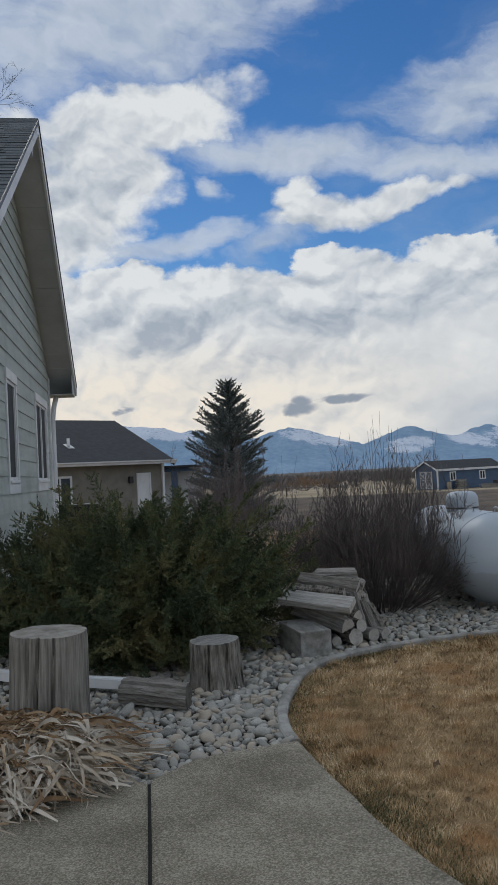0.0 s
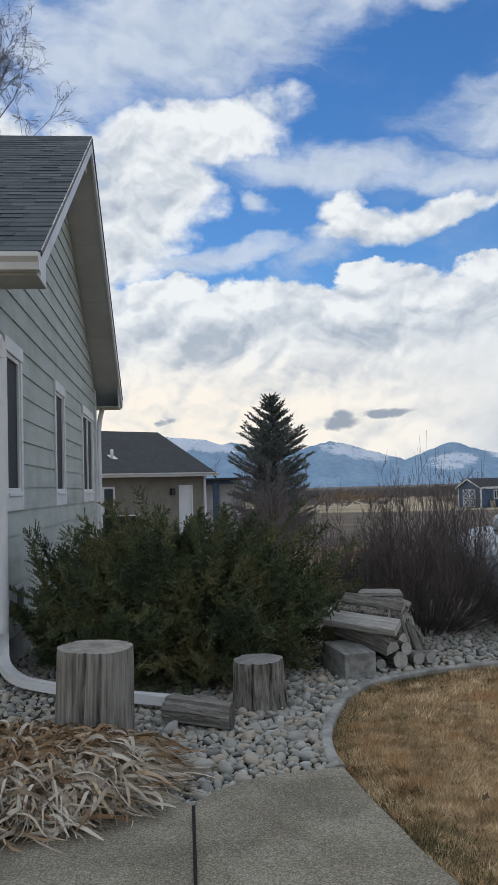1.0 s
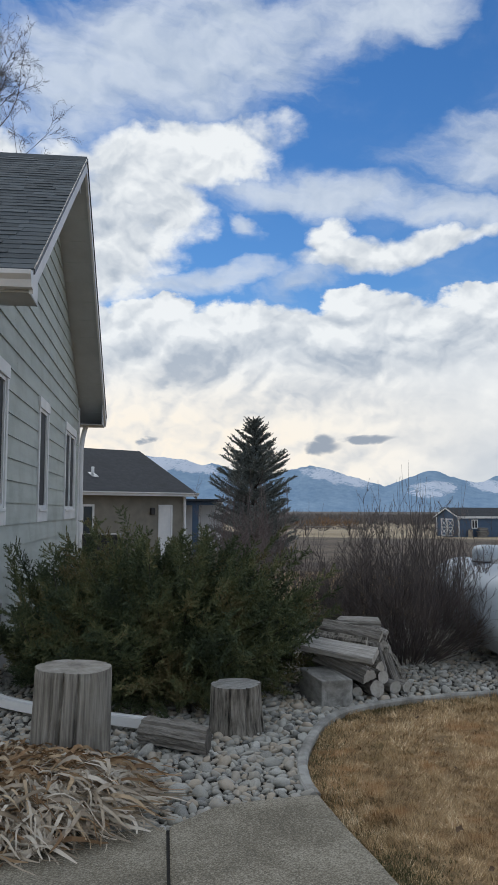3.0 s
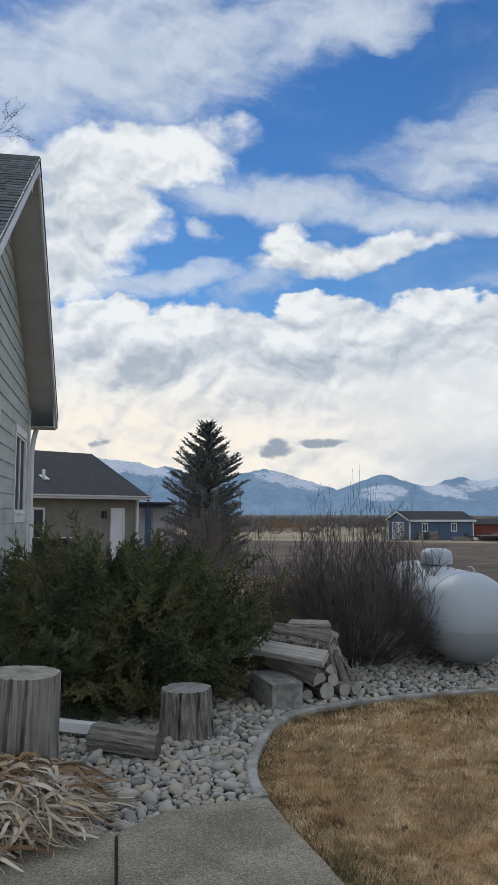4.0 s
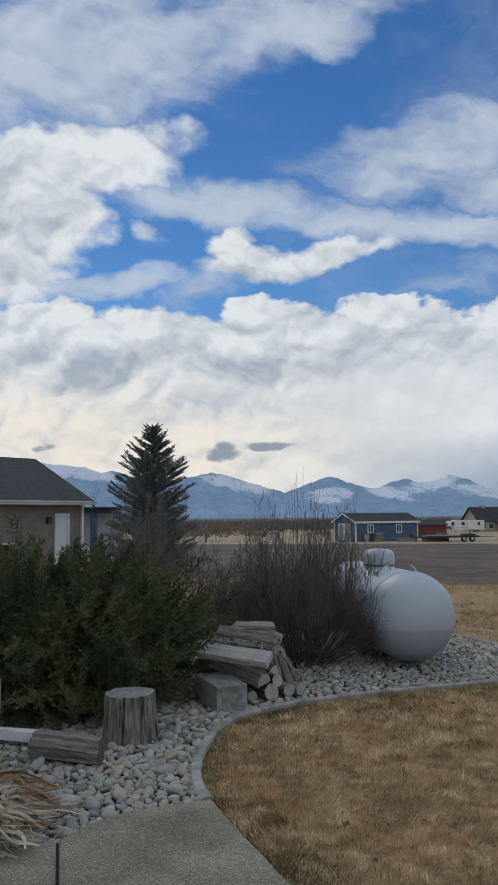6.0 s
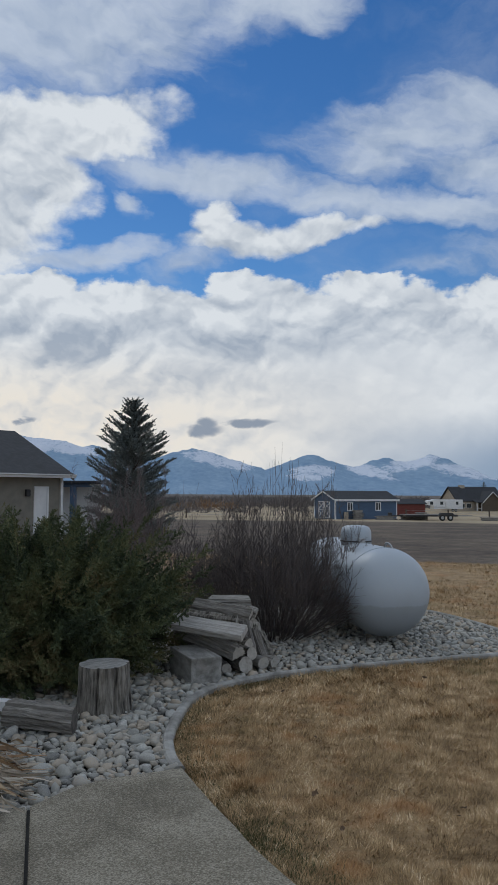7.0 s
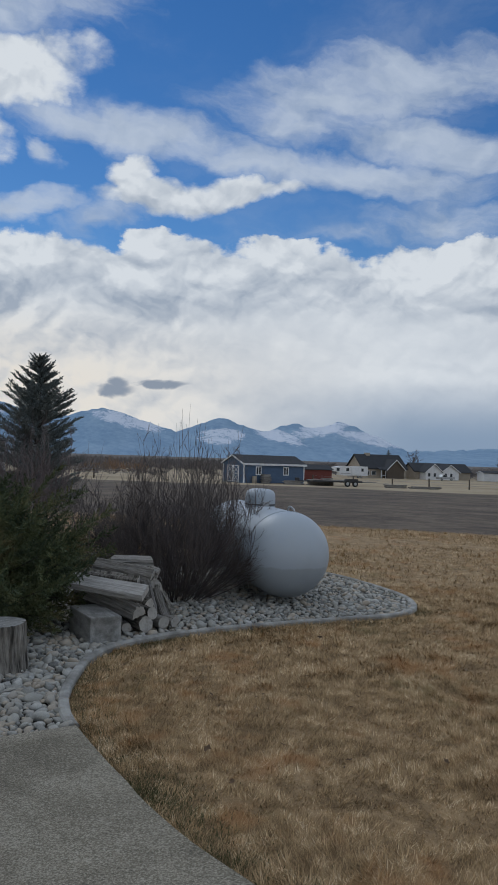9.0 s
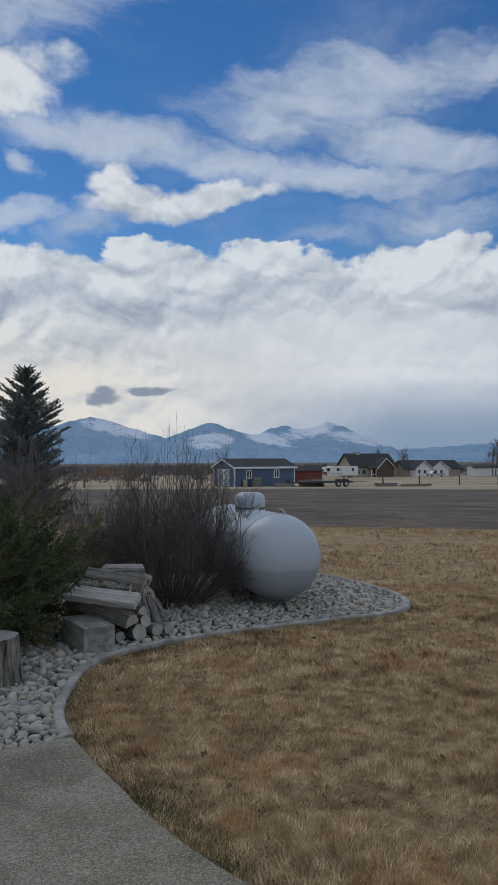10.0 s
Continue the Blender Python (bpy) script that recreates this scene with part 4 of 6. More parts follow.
def build_juniper(name, centre, rx, ry, height, stems, seed, label, skirt=0):
    """A spreading juniper: stems arch up and out of the middle, each a feathered plume; a skirt of low boughs."""
    rng = np.random.default_rng(seed)
    V, F, B, D, Ls = [], [], [], [], []
    for i in range(stems + skirt):
        az = rng.uniform(0, 2 * np.pi)
        low = i >= stems
        up = math.asin(rng.uniform(0.0, 1.0) ** 1.05) if not low else 0.0
        reach = rng.uniform(0.70, 1.04) + (rng.uniform(0.06, 0.2) if rng.random() < 0.2 else 0)
        if low:
            az, reach = -math.pi / 2 + rng.normal() * 0.9, rng.uniform(0.55, 1.0)
        lump = 1 + 0.15 * noise.noise((math.cos(az) * 1.7, math.sin(az) * 1.7, up * 2 + seed))
        tip = np.array([math.cos(az) * math.cos(up) * rx, math.sin(az) * math.cos(up) * ry, (0.34 + 0.66 * math.sin(up)) * height]) * reach * lump
        if low:
            tip[2] = rng.uniform(0.04, 0.30)
        root = np.array([rng.uniform(-0.3, 0.3) * rx, rng.uniform(-0.3, 0.3) * ry, 0.02])
        mid = root * 0.5 + tip * 0.5 + np.array([0, 0, -0.07 * height * math.cos(up) if not low else 0.12])
        P = [(1 - t) ** 2 * root + 2 * t * (1 - t) * mid + t * t * tip for t in np.linspace(0, 1, 9)]
        add_tube(V, F, P[:-1], np.linspace(0.012, 0.003, 8), 3)
        # the plume's own plane
        plane = np.cross(tip - root, rand_unit(rng) + np.array([0, 0, 0.8]))
        plane /= np.linalg.norm(plane) + 1e-9
        for k, t in enumerate(np.linspace(0.30, 1.0, 34)):
            p = (1 - t) ** 2 * root + 2 * t * (1 - t) * mid + t * t * tip
            tan = 2 * (1 - t) * (mid - root) + 2 * t * (tip - mid)
            tan /= np.linalg.norm(tan)
            for sgn in (-1, 1):
                d = tan * 0.80 + plane * sgn * rng.uniform(0.45, 0.95) + rand_unit(rng) * 0.40 + np.array([0, 0, 0.06])
                d /= np.linalg.norm(d)
                B.append(p)
                D.append(d)
                Ls.append((0.25 * (1 - t) + 0.085) * rng.uniform(0.6, 1.3))
    thing = tagged(empty(name, Matrix.Translation(centre)), label, "shrub")
    raw("stem", V, F, M_bark, thing)
    T = sprays(rng, np.array(B), np.array(D), np.array(Ls), 0.030, 0.0085, 24, 0.05, 0.30)
    T[:, :, 2] = np.maximum(T[:, :, 2], 0.01)
    tris("foliage", T, M_juniper, thing)
    return thing


build_juniper("juniper_bush", (-1.27, 6.98, 0), 1.36, 1.30, 1.27, 560, 3, "dense dark green spreading juniper beside the house wall", skirt=110)
build_juniper("juniper_bush", (-2.12, 6.9, 0), 0.76, 0.9, 1.32, 58, 8, "feathery juniper branches against the siding")


def build_bare_shrub(name, centre, spread, height, stems, seed, label, mat, base=0.3, thick=0.006, twigs=6, rods=0):
    """Many upright stems fanning out of one crown, forked into thin twigs."""
    rng = np.random.default_rng(seed)
    thing = tagged(empty(name, Matrix.Translation(centre)), label, "shrub")
    for i in range(stems):
        V, F = [], []
        az, f = rng.uniform(0, 2 * np.pi), math.sqrt(rng.random())
        h = height * (1.0 - 0.42 * f * f) * rng.uniform(0.38, 0.86)
        if rng.random() < 0.10:
            h = height * rng.uniform(0.85, 1.0) * (1 - 0.2 * f)
        root = np.array([math.cos(az) * base * f, math.sin(az) * base * f, 0])
        tip = np.array([math.cos(az) * spread * f * rng.uniform(0.7, 1.1), math.sin(az) * spread * f * rng.uniform(0.7, 1.1), h])
        bow = np.array([math.cos(az), math.sin(az), 0]) * spread * 0.26 * f
        P = [root * (1 - t) + tip * t + bow * math.sin(math.pi * t) + rng.normal(size=3) * 0.022 * (0 < t) for t in np.linspace(0, 1, 7)]
        P[0][2] = -0.02
        add_tube(V, F, P, np.linspace(thick, thick * 0.25, 7), 3)
        for _ in range(twigs):
            t = rng.uniform(0.25, 0.9)
            k = min(int(t * 6), 5)
            p = P[k] + (P[k + 1] - P[k]) * (t * 6 - k)
            d = (P[k + 1] - P[k])
            d = d / np.linalg.norm(d) + rand_unit(rng) * 0.55
            d[2] = abs(d[2])
            ln = height * rng.uniform(0.10, 0.30) * (1.15 - t)
            q = p + d / np.linalg.norm(d) * ln
            m_ = (p + q) / 2 + rng.normal(size=3) * 0.015
            add_tube(V, F, [p, m_, q], [thick * 0.5, thick * 0.38, thick * 0.2], 3)
            for _ in range(2):
                e = m_ + (d / np.linalg.norm(d) + rand_unit(rng) * 0.6) * ln * 0.4
                add_tube(V, F, [m_, e], [thick * 0.32, thick * 0.18], 3)
        raw("cane", V, F, mat, thing)
    for i in range(rods):
        V, F = [], []
        x, y = rng.normal() * spread * 0.22 + spread * 0.16, rng.normal() * spread * 0.2
        h = height * rng.uniform(0.78, 1.03)
        P = [np.array([x * (0.4 + 0.6 * t), y * (0.4 + 0.6 * t), h * t]) + rng.normal(size=3) * 0.012 * (0 < t) for t in np.linspace(0, 1, 7)]
        add_tube(V, F, P, np.linspace(thick, thick * 0.3, 7), 3)
        for k in range(3, 6):
            q = P[k] + np.array([rng.normal() * 0.05, rng.normal() * 0.05, rng.uniform(0.12, 0.26)])
            add_tube(V, F, [P[k], q], [thick * 0.5, thick * 0.25], 3)
        raw("cane", V, F, mat, thing)
    return thing


build_bare_shrub("bare_shrub", (0.93, 8.35, 0), 1.02, 1.98, 330, 4, "leafless dark red-brown shrub with many upright twigs", M_twig, base=0.34, thick=0.0045, twigs=15, rods=14)
build_bare_shrub("bare_shrub", (-1.15, 14.6, 0), 1.0, 2.6, 110, 6, "leafless purplish shrub in front of the spruce", M_twig_purple, base=0.45, thick=0.0065, twigs=10)
build_bare_shrub("bare_shrub", (-3.1, 13.0, 0), 0.8, 1.75, 45, 16, "thin leafless shrub behind the juniper", M_twig, base=0.35, thick=0.006, twigs=7)
build_bare_shrub("bare_shrub", (-0.25, 12.6, 0), 0.75, 1.6, 45, 26, "pale leafless shrub behind the juniper", M_twig, base=0.3, thick=0.006, twigs=7)


def build_spruce(name, at, height, radius, seed, label, mat=None, sparse=1.0):
    rng = np.random.default_rng(seed)
    V, F, B, D, Ls = [], [], [], [], []
    add_tube(V, F, [(0, 0, -0.1), (0.01, 0, height * 0.5), (0, 0.01, height * 0.97)], [0.07, 0.04, 0.008], 7)
    z = 0.12 * height
    while z < height * 0.97:
        f = 1 - z / height
        whorl = 6 if f > 0.2 else 5
        for k in range(whorl):
            if rng.random() > sparse:
                continue
            az = 2 * np.pi * (k + rng.random()) / whorl
            ln = min(radius * f, radius * 0.36 + 0.35 * f) * rng.uniform(0.5, 1.14) + 0.03
            rise = 0.22 + 0.55 * (1 - f) ** 1.3
            root = np.array([0, 0, z + rng.uniform(-0.05, 0.05)])
            tip = root + np.array([math.cos(az) * ln, math.sin(az) * ln, ln * rise * rng.uniform(0.6, 1.4)])
            mid = (root + tip) / 2 + np.array([0, 0, -0.08 * ln])
            P = [(1 - t) ** 2 * root + 2 * t * (1 - t) * mid + t * t * tip for t in np.linspace(0, 1, 5)]
            add_tube(V, F, P, np.linspace(0.014, 0.004, 5), 3)
            for t in np.linspace(0.12, 1.0, max(4, int(ln / 0.055))):
                p = (1 - t) ** 2 * root + 2 * t * (1 - t) * mid + t * t * tip
                tan = tip - root
                tan = tan / np.linalg.norm(tan)
                side = np.cross(tan, (0, 0, 1))
                for sgn in (-1, 1):
                    d = tan * 0.7 + side * sgn * rng.uniform(0.5, 0.9) + np.array([0, 0, rng.uniform(-0.25, 0.85)])
                    B.append(p)
                    D.append(d / np.linalg.norm(d))
                    Ls.append(ln * (0.34 * (1 - t) + 0.13) * rng.uniform(0.7, 1.2))
                B.append(p)
                D.append(tan)
                Ls.append(0.12)
        z += rng.uniform(0.055, 0.105) * (0.6 + 0.5 * f) * (height / 3.6)
    B += [np.array([0, 0, height * 0.90])] * 3
    D += [np.array([0, 0, 1.0]), np.array([0.1, 0, 1.0]), np.array([-0.1, 0.05, 1.0])]
    Ls += [height * 0.11, height * 0.07, height * 0.06]
    thing = tagged(empty(name, Matrix.Translation((at[0], at[1], ground_z(*at) - 0.02))), label, "tree")
    raw("trunk", V, F, M_bark, thing)
    tris("crown", sprays(rng, np.array(B), np.array(D), np.array(Ls), 0.048, 0.017, 17, 0.12), mat or M_spruce, thing)
    return thing


build_spruce("spruce_tree", (-1.22, 18.0), 3.68, 2.0, 11, "young blue-green spruce with a ragged pointed crown", sparse=0.92)


def build_bare_tree(name, at, height, seed, label, mat, trunks=2, gap=0.25, levels=5, trunk_r=0.09, kids=4, open_=0.5, reach=1.0):
    """Trunks with limbs that fork again and again into fine twigs; trunk and crown are parts."""
    rng = np.random.default_rng(seed)
    trunk, crown = ([], []), ([], [])

    def grow(p, d, ln, r, level):
        n = 5 if level < 2 else 3
        P = [p]
        for k in range(n):
            d = d + rng.normal(size=3) * (0.05 + 0.05 * level) + np.array([0, 0, 0.06 if level < 3 else -0.05])
            d /= np.linalg.norm(d)
            P.append(P[-1] + d * ln / n)
        add_tube(*(trunk if level == 0 else crown), P, np.linspace(r, r * 0.45, n + 1), 7 if level == 0 else 3)
        if level >= levels - 1:
            return
        for _ in range(kids + (5 if level == 0 else 0)):
            t = rng.uniform(0.35, 1.0)
            k = min(int(t * n), n - 1)
            q = P[k] + (P[k + 1] - P[k]) * (t * n - k)
            e = rand_unit(rng)
            e[2] = e[2] * 0.6
            nd = d * 0.8 + e * open_
            grow(q, nd / np.linalg.norm(nd), ln * rng.uniform(0.36, 0.56) * (reach if level == 0 else 1.0), max(r * 0.45, height * 0.00018), level + 1)

    for k in range(trunks):
        lean = rng.normal(size=3) * 0.04
        grow(np.array([gap * k, 0.1 * k, -0.1]), np.array([lean[0] + 0.03 * k, lean[1], 1.0]), height * 0.74 * rng.uniform(0.9, 1.0), trunk_r, 0)
    thing = tagged(empty(name, Matrix.Translation((at[0], at[1], ground_z(*at) - 0.02))), label, "tree")
    raw("trunk", *trunk, mat, thing)
    raw("crown", *crown, mat, thing)
    return thing


build_bare_tree("birch_tree", (-10.9, 19.8), 17.6, 2, "bare birch with fine twigs rising behind the roof", M_birchtwig, trunks=3, gap=0.9, levels=6, trunk_r=0.05, kids=5, open_=0.42, reach=0.5)


M_block = material("weathered_block", [(0.19, 0.19, 0.178), (0.30, 0.30, 0.285), (0.42, 0.415, 0.395)], 5, (1, 4, 4), 0.9, fine_scale=40, spread=0.8, bump=0.5, stain=0.55, stain_scale=6)


# ---- stumps, logs and the wood pile ----
def build_stump(name, at, r, h, seed, label, flare=0.08, lean=0.0, side=None, top=None):
    """An upright sawn log with a checked, fluted side."""
    rng = np.random.default_rng(seed)
    bm = bmesh.new()
    seg, levels = 120, 14
    cracks = [(rng.uniform(0, 2 * np.pi), rng.uniform(0.018, 0.04)) for _ in range(11)]
    rings = []
    for i in range(levels + 1):
        t = i / levels
        ring = []
        for k in range(seg):
            a = 2 * math.pi * k / seg
            rr = r * (1 + flare * (1 - t) ** 2) * (1 + 0.03 * noise.noise((math.cos(a) * 1.5, math.sin(a) * 1.5, seed)) + 0.012 * noise.noise((math.cos(a) * 9, math.sin(a) * 9, t * 1.5 + seed)))
            for c, w in cracks:
                dd = abs((a - c - 0.1 * t + math.pi) % (2 * math.pi) - math.pi)
                if dd < w * 1.6:
                    rr -= 0.026 * (1 - dd / (w * 1.6))
            if i == levels:
                rr -= 0.004
            ring.append(bm.verts.new((rr * math.cos(a) + lean * t, rr * math.sin(a), h * t - 0.02 + (0.006 * noise.noise((a, seed, 0)) if i == levels else 0))))
        rings.append(ring)
    for A, B in zip(rings, rings[1:]):
        for k in range(seg):
            bm.faces.new((A[k], A[(k + 1) % seg], B[(k + 1) % seg], B[k]))
    prev = rings[-1]
    for s in (0.8, 0.5, 0.2):
        ring = [bm.verts.new((v.co.x * s + lean * (1 - s), v.co.y * s, h - 0.02 + 0.004 * noise.noise((k * 0.7, s * 9, seed)))) for k, v in enumerate(rings[-1])]
        for k in range(seg):
            f = bm.faces.new((prev[k], prev[(k + 1) % seg], ring[(k + 1) % seg], ring[k]))
            f.material_index = 1
        prev = ring
    f = bm.faces.new(prev)
    f.material_index = 1
    return tagged(part(name, bm, [side or M_wood, top or M_woodend]), label, "stump")


st = build_stump("log_stump", (0, 0), 0.222, 0.60, 3, "tall sawn weathered grey log standing on the stones")
st.matrix_world = pose(-1.405, 4.68, 0.0, 0, 1.5, 0)
st = build_stump("log_stump", (0, 0), 0.172, 0.335, 9, "short sawn log stump with a dark cracked side", 0.12, side=M_wood_dark, top=M_block)
st.matrix_world = pose(-0.515, 5.57, -0.005, 0, -1, 40)


def split_piece(name, length, outline, seed, m, label, category="firewood", rough=0.006, mats=None):
    """Cleft timber along x: a polygon of (y, z) corners, each face ridged along the grain, the ends sawn a little askew."""
    rng = random.Random(seed)
    ring = []
    for (y0, z0), (y1, z1) in zip(outline, outline[1:] + outline[:1]):
        k = max(2, int(math.hypot(y1 - y0, z1 - z0) / 0.012))
        ring += [(y0 + (y1 - y0) * i / k, z0 + (z1 - z0) * i / k, i == 0) for i in range(k)]
    n, rows = len(ring), 15
    ridge = [rng.uniform(-1, 1) * rough * (0.4 if c else 1.0) for _, _, c in ring]
    skew = [rng.uniform(-0.25, 0.25) for _ in range(4)]
    bow = rng.uniform(-0.012, 0.012)
    V, F = [], []
    for i in range(rows):
        t = i / (rows - 1)
        for k, (y, z, c) in enumerate(ring):
            r = math.hypot(y, z) + 1e-6
            g = ridge[k] + rough * 1.2 * noise.noise((k * 0.55 + seed, t * 3.0, 1.0)) + rough * 0.8 * noise.noise((k * 1.7, t * 7.0, seed))
            x = (t - 0.5) * length
            if i == 0:
                x += y * skew[0] + z * skew[1]
            elif i == rows - 1:
                x += y * skew[2] + z * skew[3]
            V.append((x, y * (1 + g / r) + bow * math.sin(math.pi * t), z * (1 + g / r)))
    for i in range(rows - 1):
        for k in range(n):
            a, b = i * n + k, i * n + (k + 1) % n
            F.append((a, b, b + n, a + n))
    F += [tuple(range(n))[::-1], tuple((rows - 1) * n + k for k in range(n))]
    me = bpy.data.meshes.new(name)
    me.from_pydata(V, [], F)
    me.update()
    me.polygons.foreach_set("material_index", [0] * (len(F) - 2) + [1, 1])
    ob = link(name, me, mats or [M_board, M_woodend])
    ob.matrix_world = m
    return tagged(ob, label, category)


def wedge(w, h):
    w, h = w * 0.84, h * 0.84
    return [(-w, -h * 0.55), (w, -h * 0.8), (w * 0.75, h * 0.35), (-w * 0.1, h), (-w * 0.7, h * 0.45)]


def round_of(r, flat=0.0):
    return [(r * math.cos(2 * math.pi * k / 12), r * math.sin(2 * math.pi * k / 12) * (1 - flat * (k in (2, 3, 4)))) for k in range(12)]


def board(w, h):
    return [(-w, -h), (w, -h), (w, h), (-w, h)]


M_plank = material("silvered_plank", [(0.24, 0.235, 0.22), (0.36, 0.35, 0.33), (0.46, 0.45, 0.425)], 5, (0.6, 9, 9), 0.9, fine_scale=20, spread=0.7, bump=0.6, stain=0.35, stain_scale=6)
M_grey_split = material("silvered_split_wood", [(0.05, 0.047, 0.043), (0.17, 0.16, 0.145), (0.28, 0.265, 0.24), (0.40, 0.385, 0.355)], 4, (0.7, 8, 8), 0.9, fine_scale=14, spread=1.0, rand=0.45, bump=1.0, stain=0.5, stain_scale=5, bump_far=0.02)
M_sawn = material("sawn_pale_end", [(0.24, 0.225, 0.20), (0.40, 0.385, 0.35), (0.52, 0.50, 0.46)], 12, rough=0.95, fine_scale=50, spread=0.9, rand=0.4, bump=0.6, stain=0.35, stain_scale=9)
M_rot_end = material("dark_rotten_end", [(0.03, 0.028, 0.025), (0.085, 0.078, 0.068), (0.14, 0.13, 0.115)], 14, rough=0.95, fine_scale=50, bump=0.8, stain=0.3)
split_piece("lying_log", 0.44, [(-0.085, -0.05), (-0.025, -0.08), (0.05, -0.072), (0.088, -0.008), (0.06, 0.062), (-0.017, 0.08), (-0.076, 0.034)], 4, pose(-0.85, 5.08, 0.09, 10, 4, -14), "split grey log with a dark end on the river stones", "log", 0.011, [M_grey_split, M_rot_end])
# the pile: a squared block in front, boards and split pieces heaped behind it
blk = part("squared_block", box((-0.255, -0.128, -0.15), (0.255, 0.128, 0.085), 0.008), M_block)
blk.matrix_world = pose(0.11, 6.50, 0.118, 0, 1, -70)
tagged(blk, "squared weathered grey timber block", "timber")
PILE = "weathered split firewood heaped on the stones"
split_piece("plank", 0.72, board(0.105, 0.024), 31, pose(0.19, 6.58, 0.385, 14, 4, -30), "thick grey weathered plank on top of the heap", "plank", 0.003, [M_plank, M_sawn])
for n, (x, y, z, rx, ry, rz, ln, sec) in enumerate([
        # under the plank
        (0.24, 6.62, 0.245, 25, 12, -40, 0.58, wedge(0.085, 0.075)), (0.16, 6.70, 0.235, 60, 10, -36, 0.52, wedge(0.07, 0.05)),
        (0.36, 6.66, 0.30, -10, 12, -38, 0.50, wedge(0.06, 0.05)), (0.22, 6.86, 0.26, 0, 3, -30, 0.60, wedge(0.10, 0.10)),
        # above and behind it
        (0.35, 6.93, 0.455, 8, 7, -22, 0.52, wedge(0.10, 0.085)), (0.24, 6.86, 0.40, -20, 4, -24, 0.50, wedge(0.075, 0.06)),
        (0.42, 7.10, 0.515, 4, 0, -8, 0.36, board(0.085, 0.03)), (0.50, 7.02, 0.46, 40, 14, -28, 0.34, wedge(0.075, 0.05)),
        # short ends that lean down the right-hand side
        (0.585, 6.90, 0.38, 20, 62, -48, 0.22, wedge(0.06, 0.05)), (0.56, 6.74, 0.27, 10, 68, -55, 0.25, wedge(0.055, 0.05)),
        (0.645, 6.84, 0.20, 60, 64, -40, 0.25, wedge(0.06, 0.05)), (0.72, 6.98, 0.15, 30, 58, -40, 0.23, wedge(0.065, 0.05)),
        # rounds at the bottom, their ends to the lawn
        (0.30, 6.66, 0.06, 0, 0, -74, 0.46, round_of(0.042)), (0.42, 6.70, 0.08, 0, 0, -66, 0.50, round_of(0.066)),
        (0.47, 6.76, 0.165, 0, 2, -62, 0.46, round_of(0.05)), (0.58, 6.84, 0.06, 0, 0, -64, 0.46, round_of(0.052)),
        (0.68, 6.86, 0.055, 0, 0, -60, 0.40, round_of(0.045)), (0.25, 6.95, 0.11, 0, 0, -30, 0.60, round_of(0.11)),
        (0.46, 7.02, 0.12, 0, 0, -50, 0.50, round_of(0.11)), (0.44, 7.0, 0.33, 0, 0, -40, 0.46, wedge(0.10, 0.09))]):
    tagged(split_piece("firewood_piece", ln, sec, 40 + n, pose(x, y + 0.06, z, rx, ry, rz), PILE, mats=[(M_board, M_grey_split, M_wood_dark)[n % 3], M_sawn], rough=0.007 if len(sec) < 8 else 0.004), group="wood pile")


# ---- the heap of cut dry leaves ----
def build_leaf_clump():
    """Long strap leaves, dead and flattened, spilling outward from the crown of the plant."""
    rng = np.random.default_rng(21)
    V, F = [], []
    MI = []
    for i in range(3600):
        az = rng.uniform(0, 2 * np.pi)
        r0 = 0.72 * math.sqrt(rng.random())
        ln = rng.uniform(0.12, 0.42)
        w = rng.uniform(0.0035, 0.0135)
        n = 7
        heading = az + rng.normal() * (0.75 - 0.45 * r0)
        x, y = math.cos(az) * r0, math.sin(az) * r0
        turn = rng.normal() * 0.22
        brown = int(rng.random() < (0.75 if r0 < 0.32 or y > 0.25 else 0.22))
        twist, dt = rng.uniform(-0.8, 0.8), rng.normal() * 0.30
        off, lift = rng.uniform(0.0, 0.05), rng.uniform(0.0, 0.07) * (rng.random() < 0.5)
        base = len(V)
        for k in range(n):
            t = k / (n - 1)
            d = math.hypot(x, y * 1.1)
            mound = 0.14 * max(0.0, 1 - (d / 0.86) ** 2.0) + 0.03 * noise.noise((x * 4, y * 4, 2.0))
            z = max(0.026, 0.028 + max(0.0, mound) + off + lift * math.sin(math.pi * min(1, t * 1.1)) + 0.012 * noise.noise((x * 9, y * 9, i)))
            heading += turn + rng.normal() * 0.12
            twist += dt
            s = np.array([-math.sin(heading) * math.cos(twist), math.cos(heading) * math.cos(twist), math.sin(twist)])
            ww = w * (1.0 - 0.75 * t ** 3) * (0.5 + 0.5 * min(1, t * 5))
            p = np.array([x, y, z + ww * abs(math.sin(twist))])
            V += [p + s * ww, p - s * ww]
            x += math.cos(heading) * ln / (n - 1)
            y += math.sin(heading) * ln / (n - 1)
        for k in range(n - 1):
            F.append((base + 2 * k, base + 2 * k + 1, base + 2 * k + 3, base + 2 * k + 2))
            MI.append(brown)
    ob = raw("dry_leaf_clump", V, F, [M_straw, M_straw_brown])
    ob.data.polygons.foreach_set("material_index", MI)
    ob.matrix_world = pose(-1.62, 4.03, 0.0)
    ob.scale = (0.95, 0.84, 1.0)
    return tagged(ob, "flattened heap of dry tan strap leaves on the walk's edge", "dried plant", kind="stuff")


build_leaf_clump()


# ---- neighbouring house ----
def gz(x, y):
    return ground_z(x, y) - 0.02


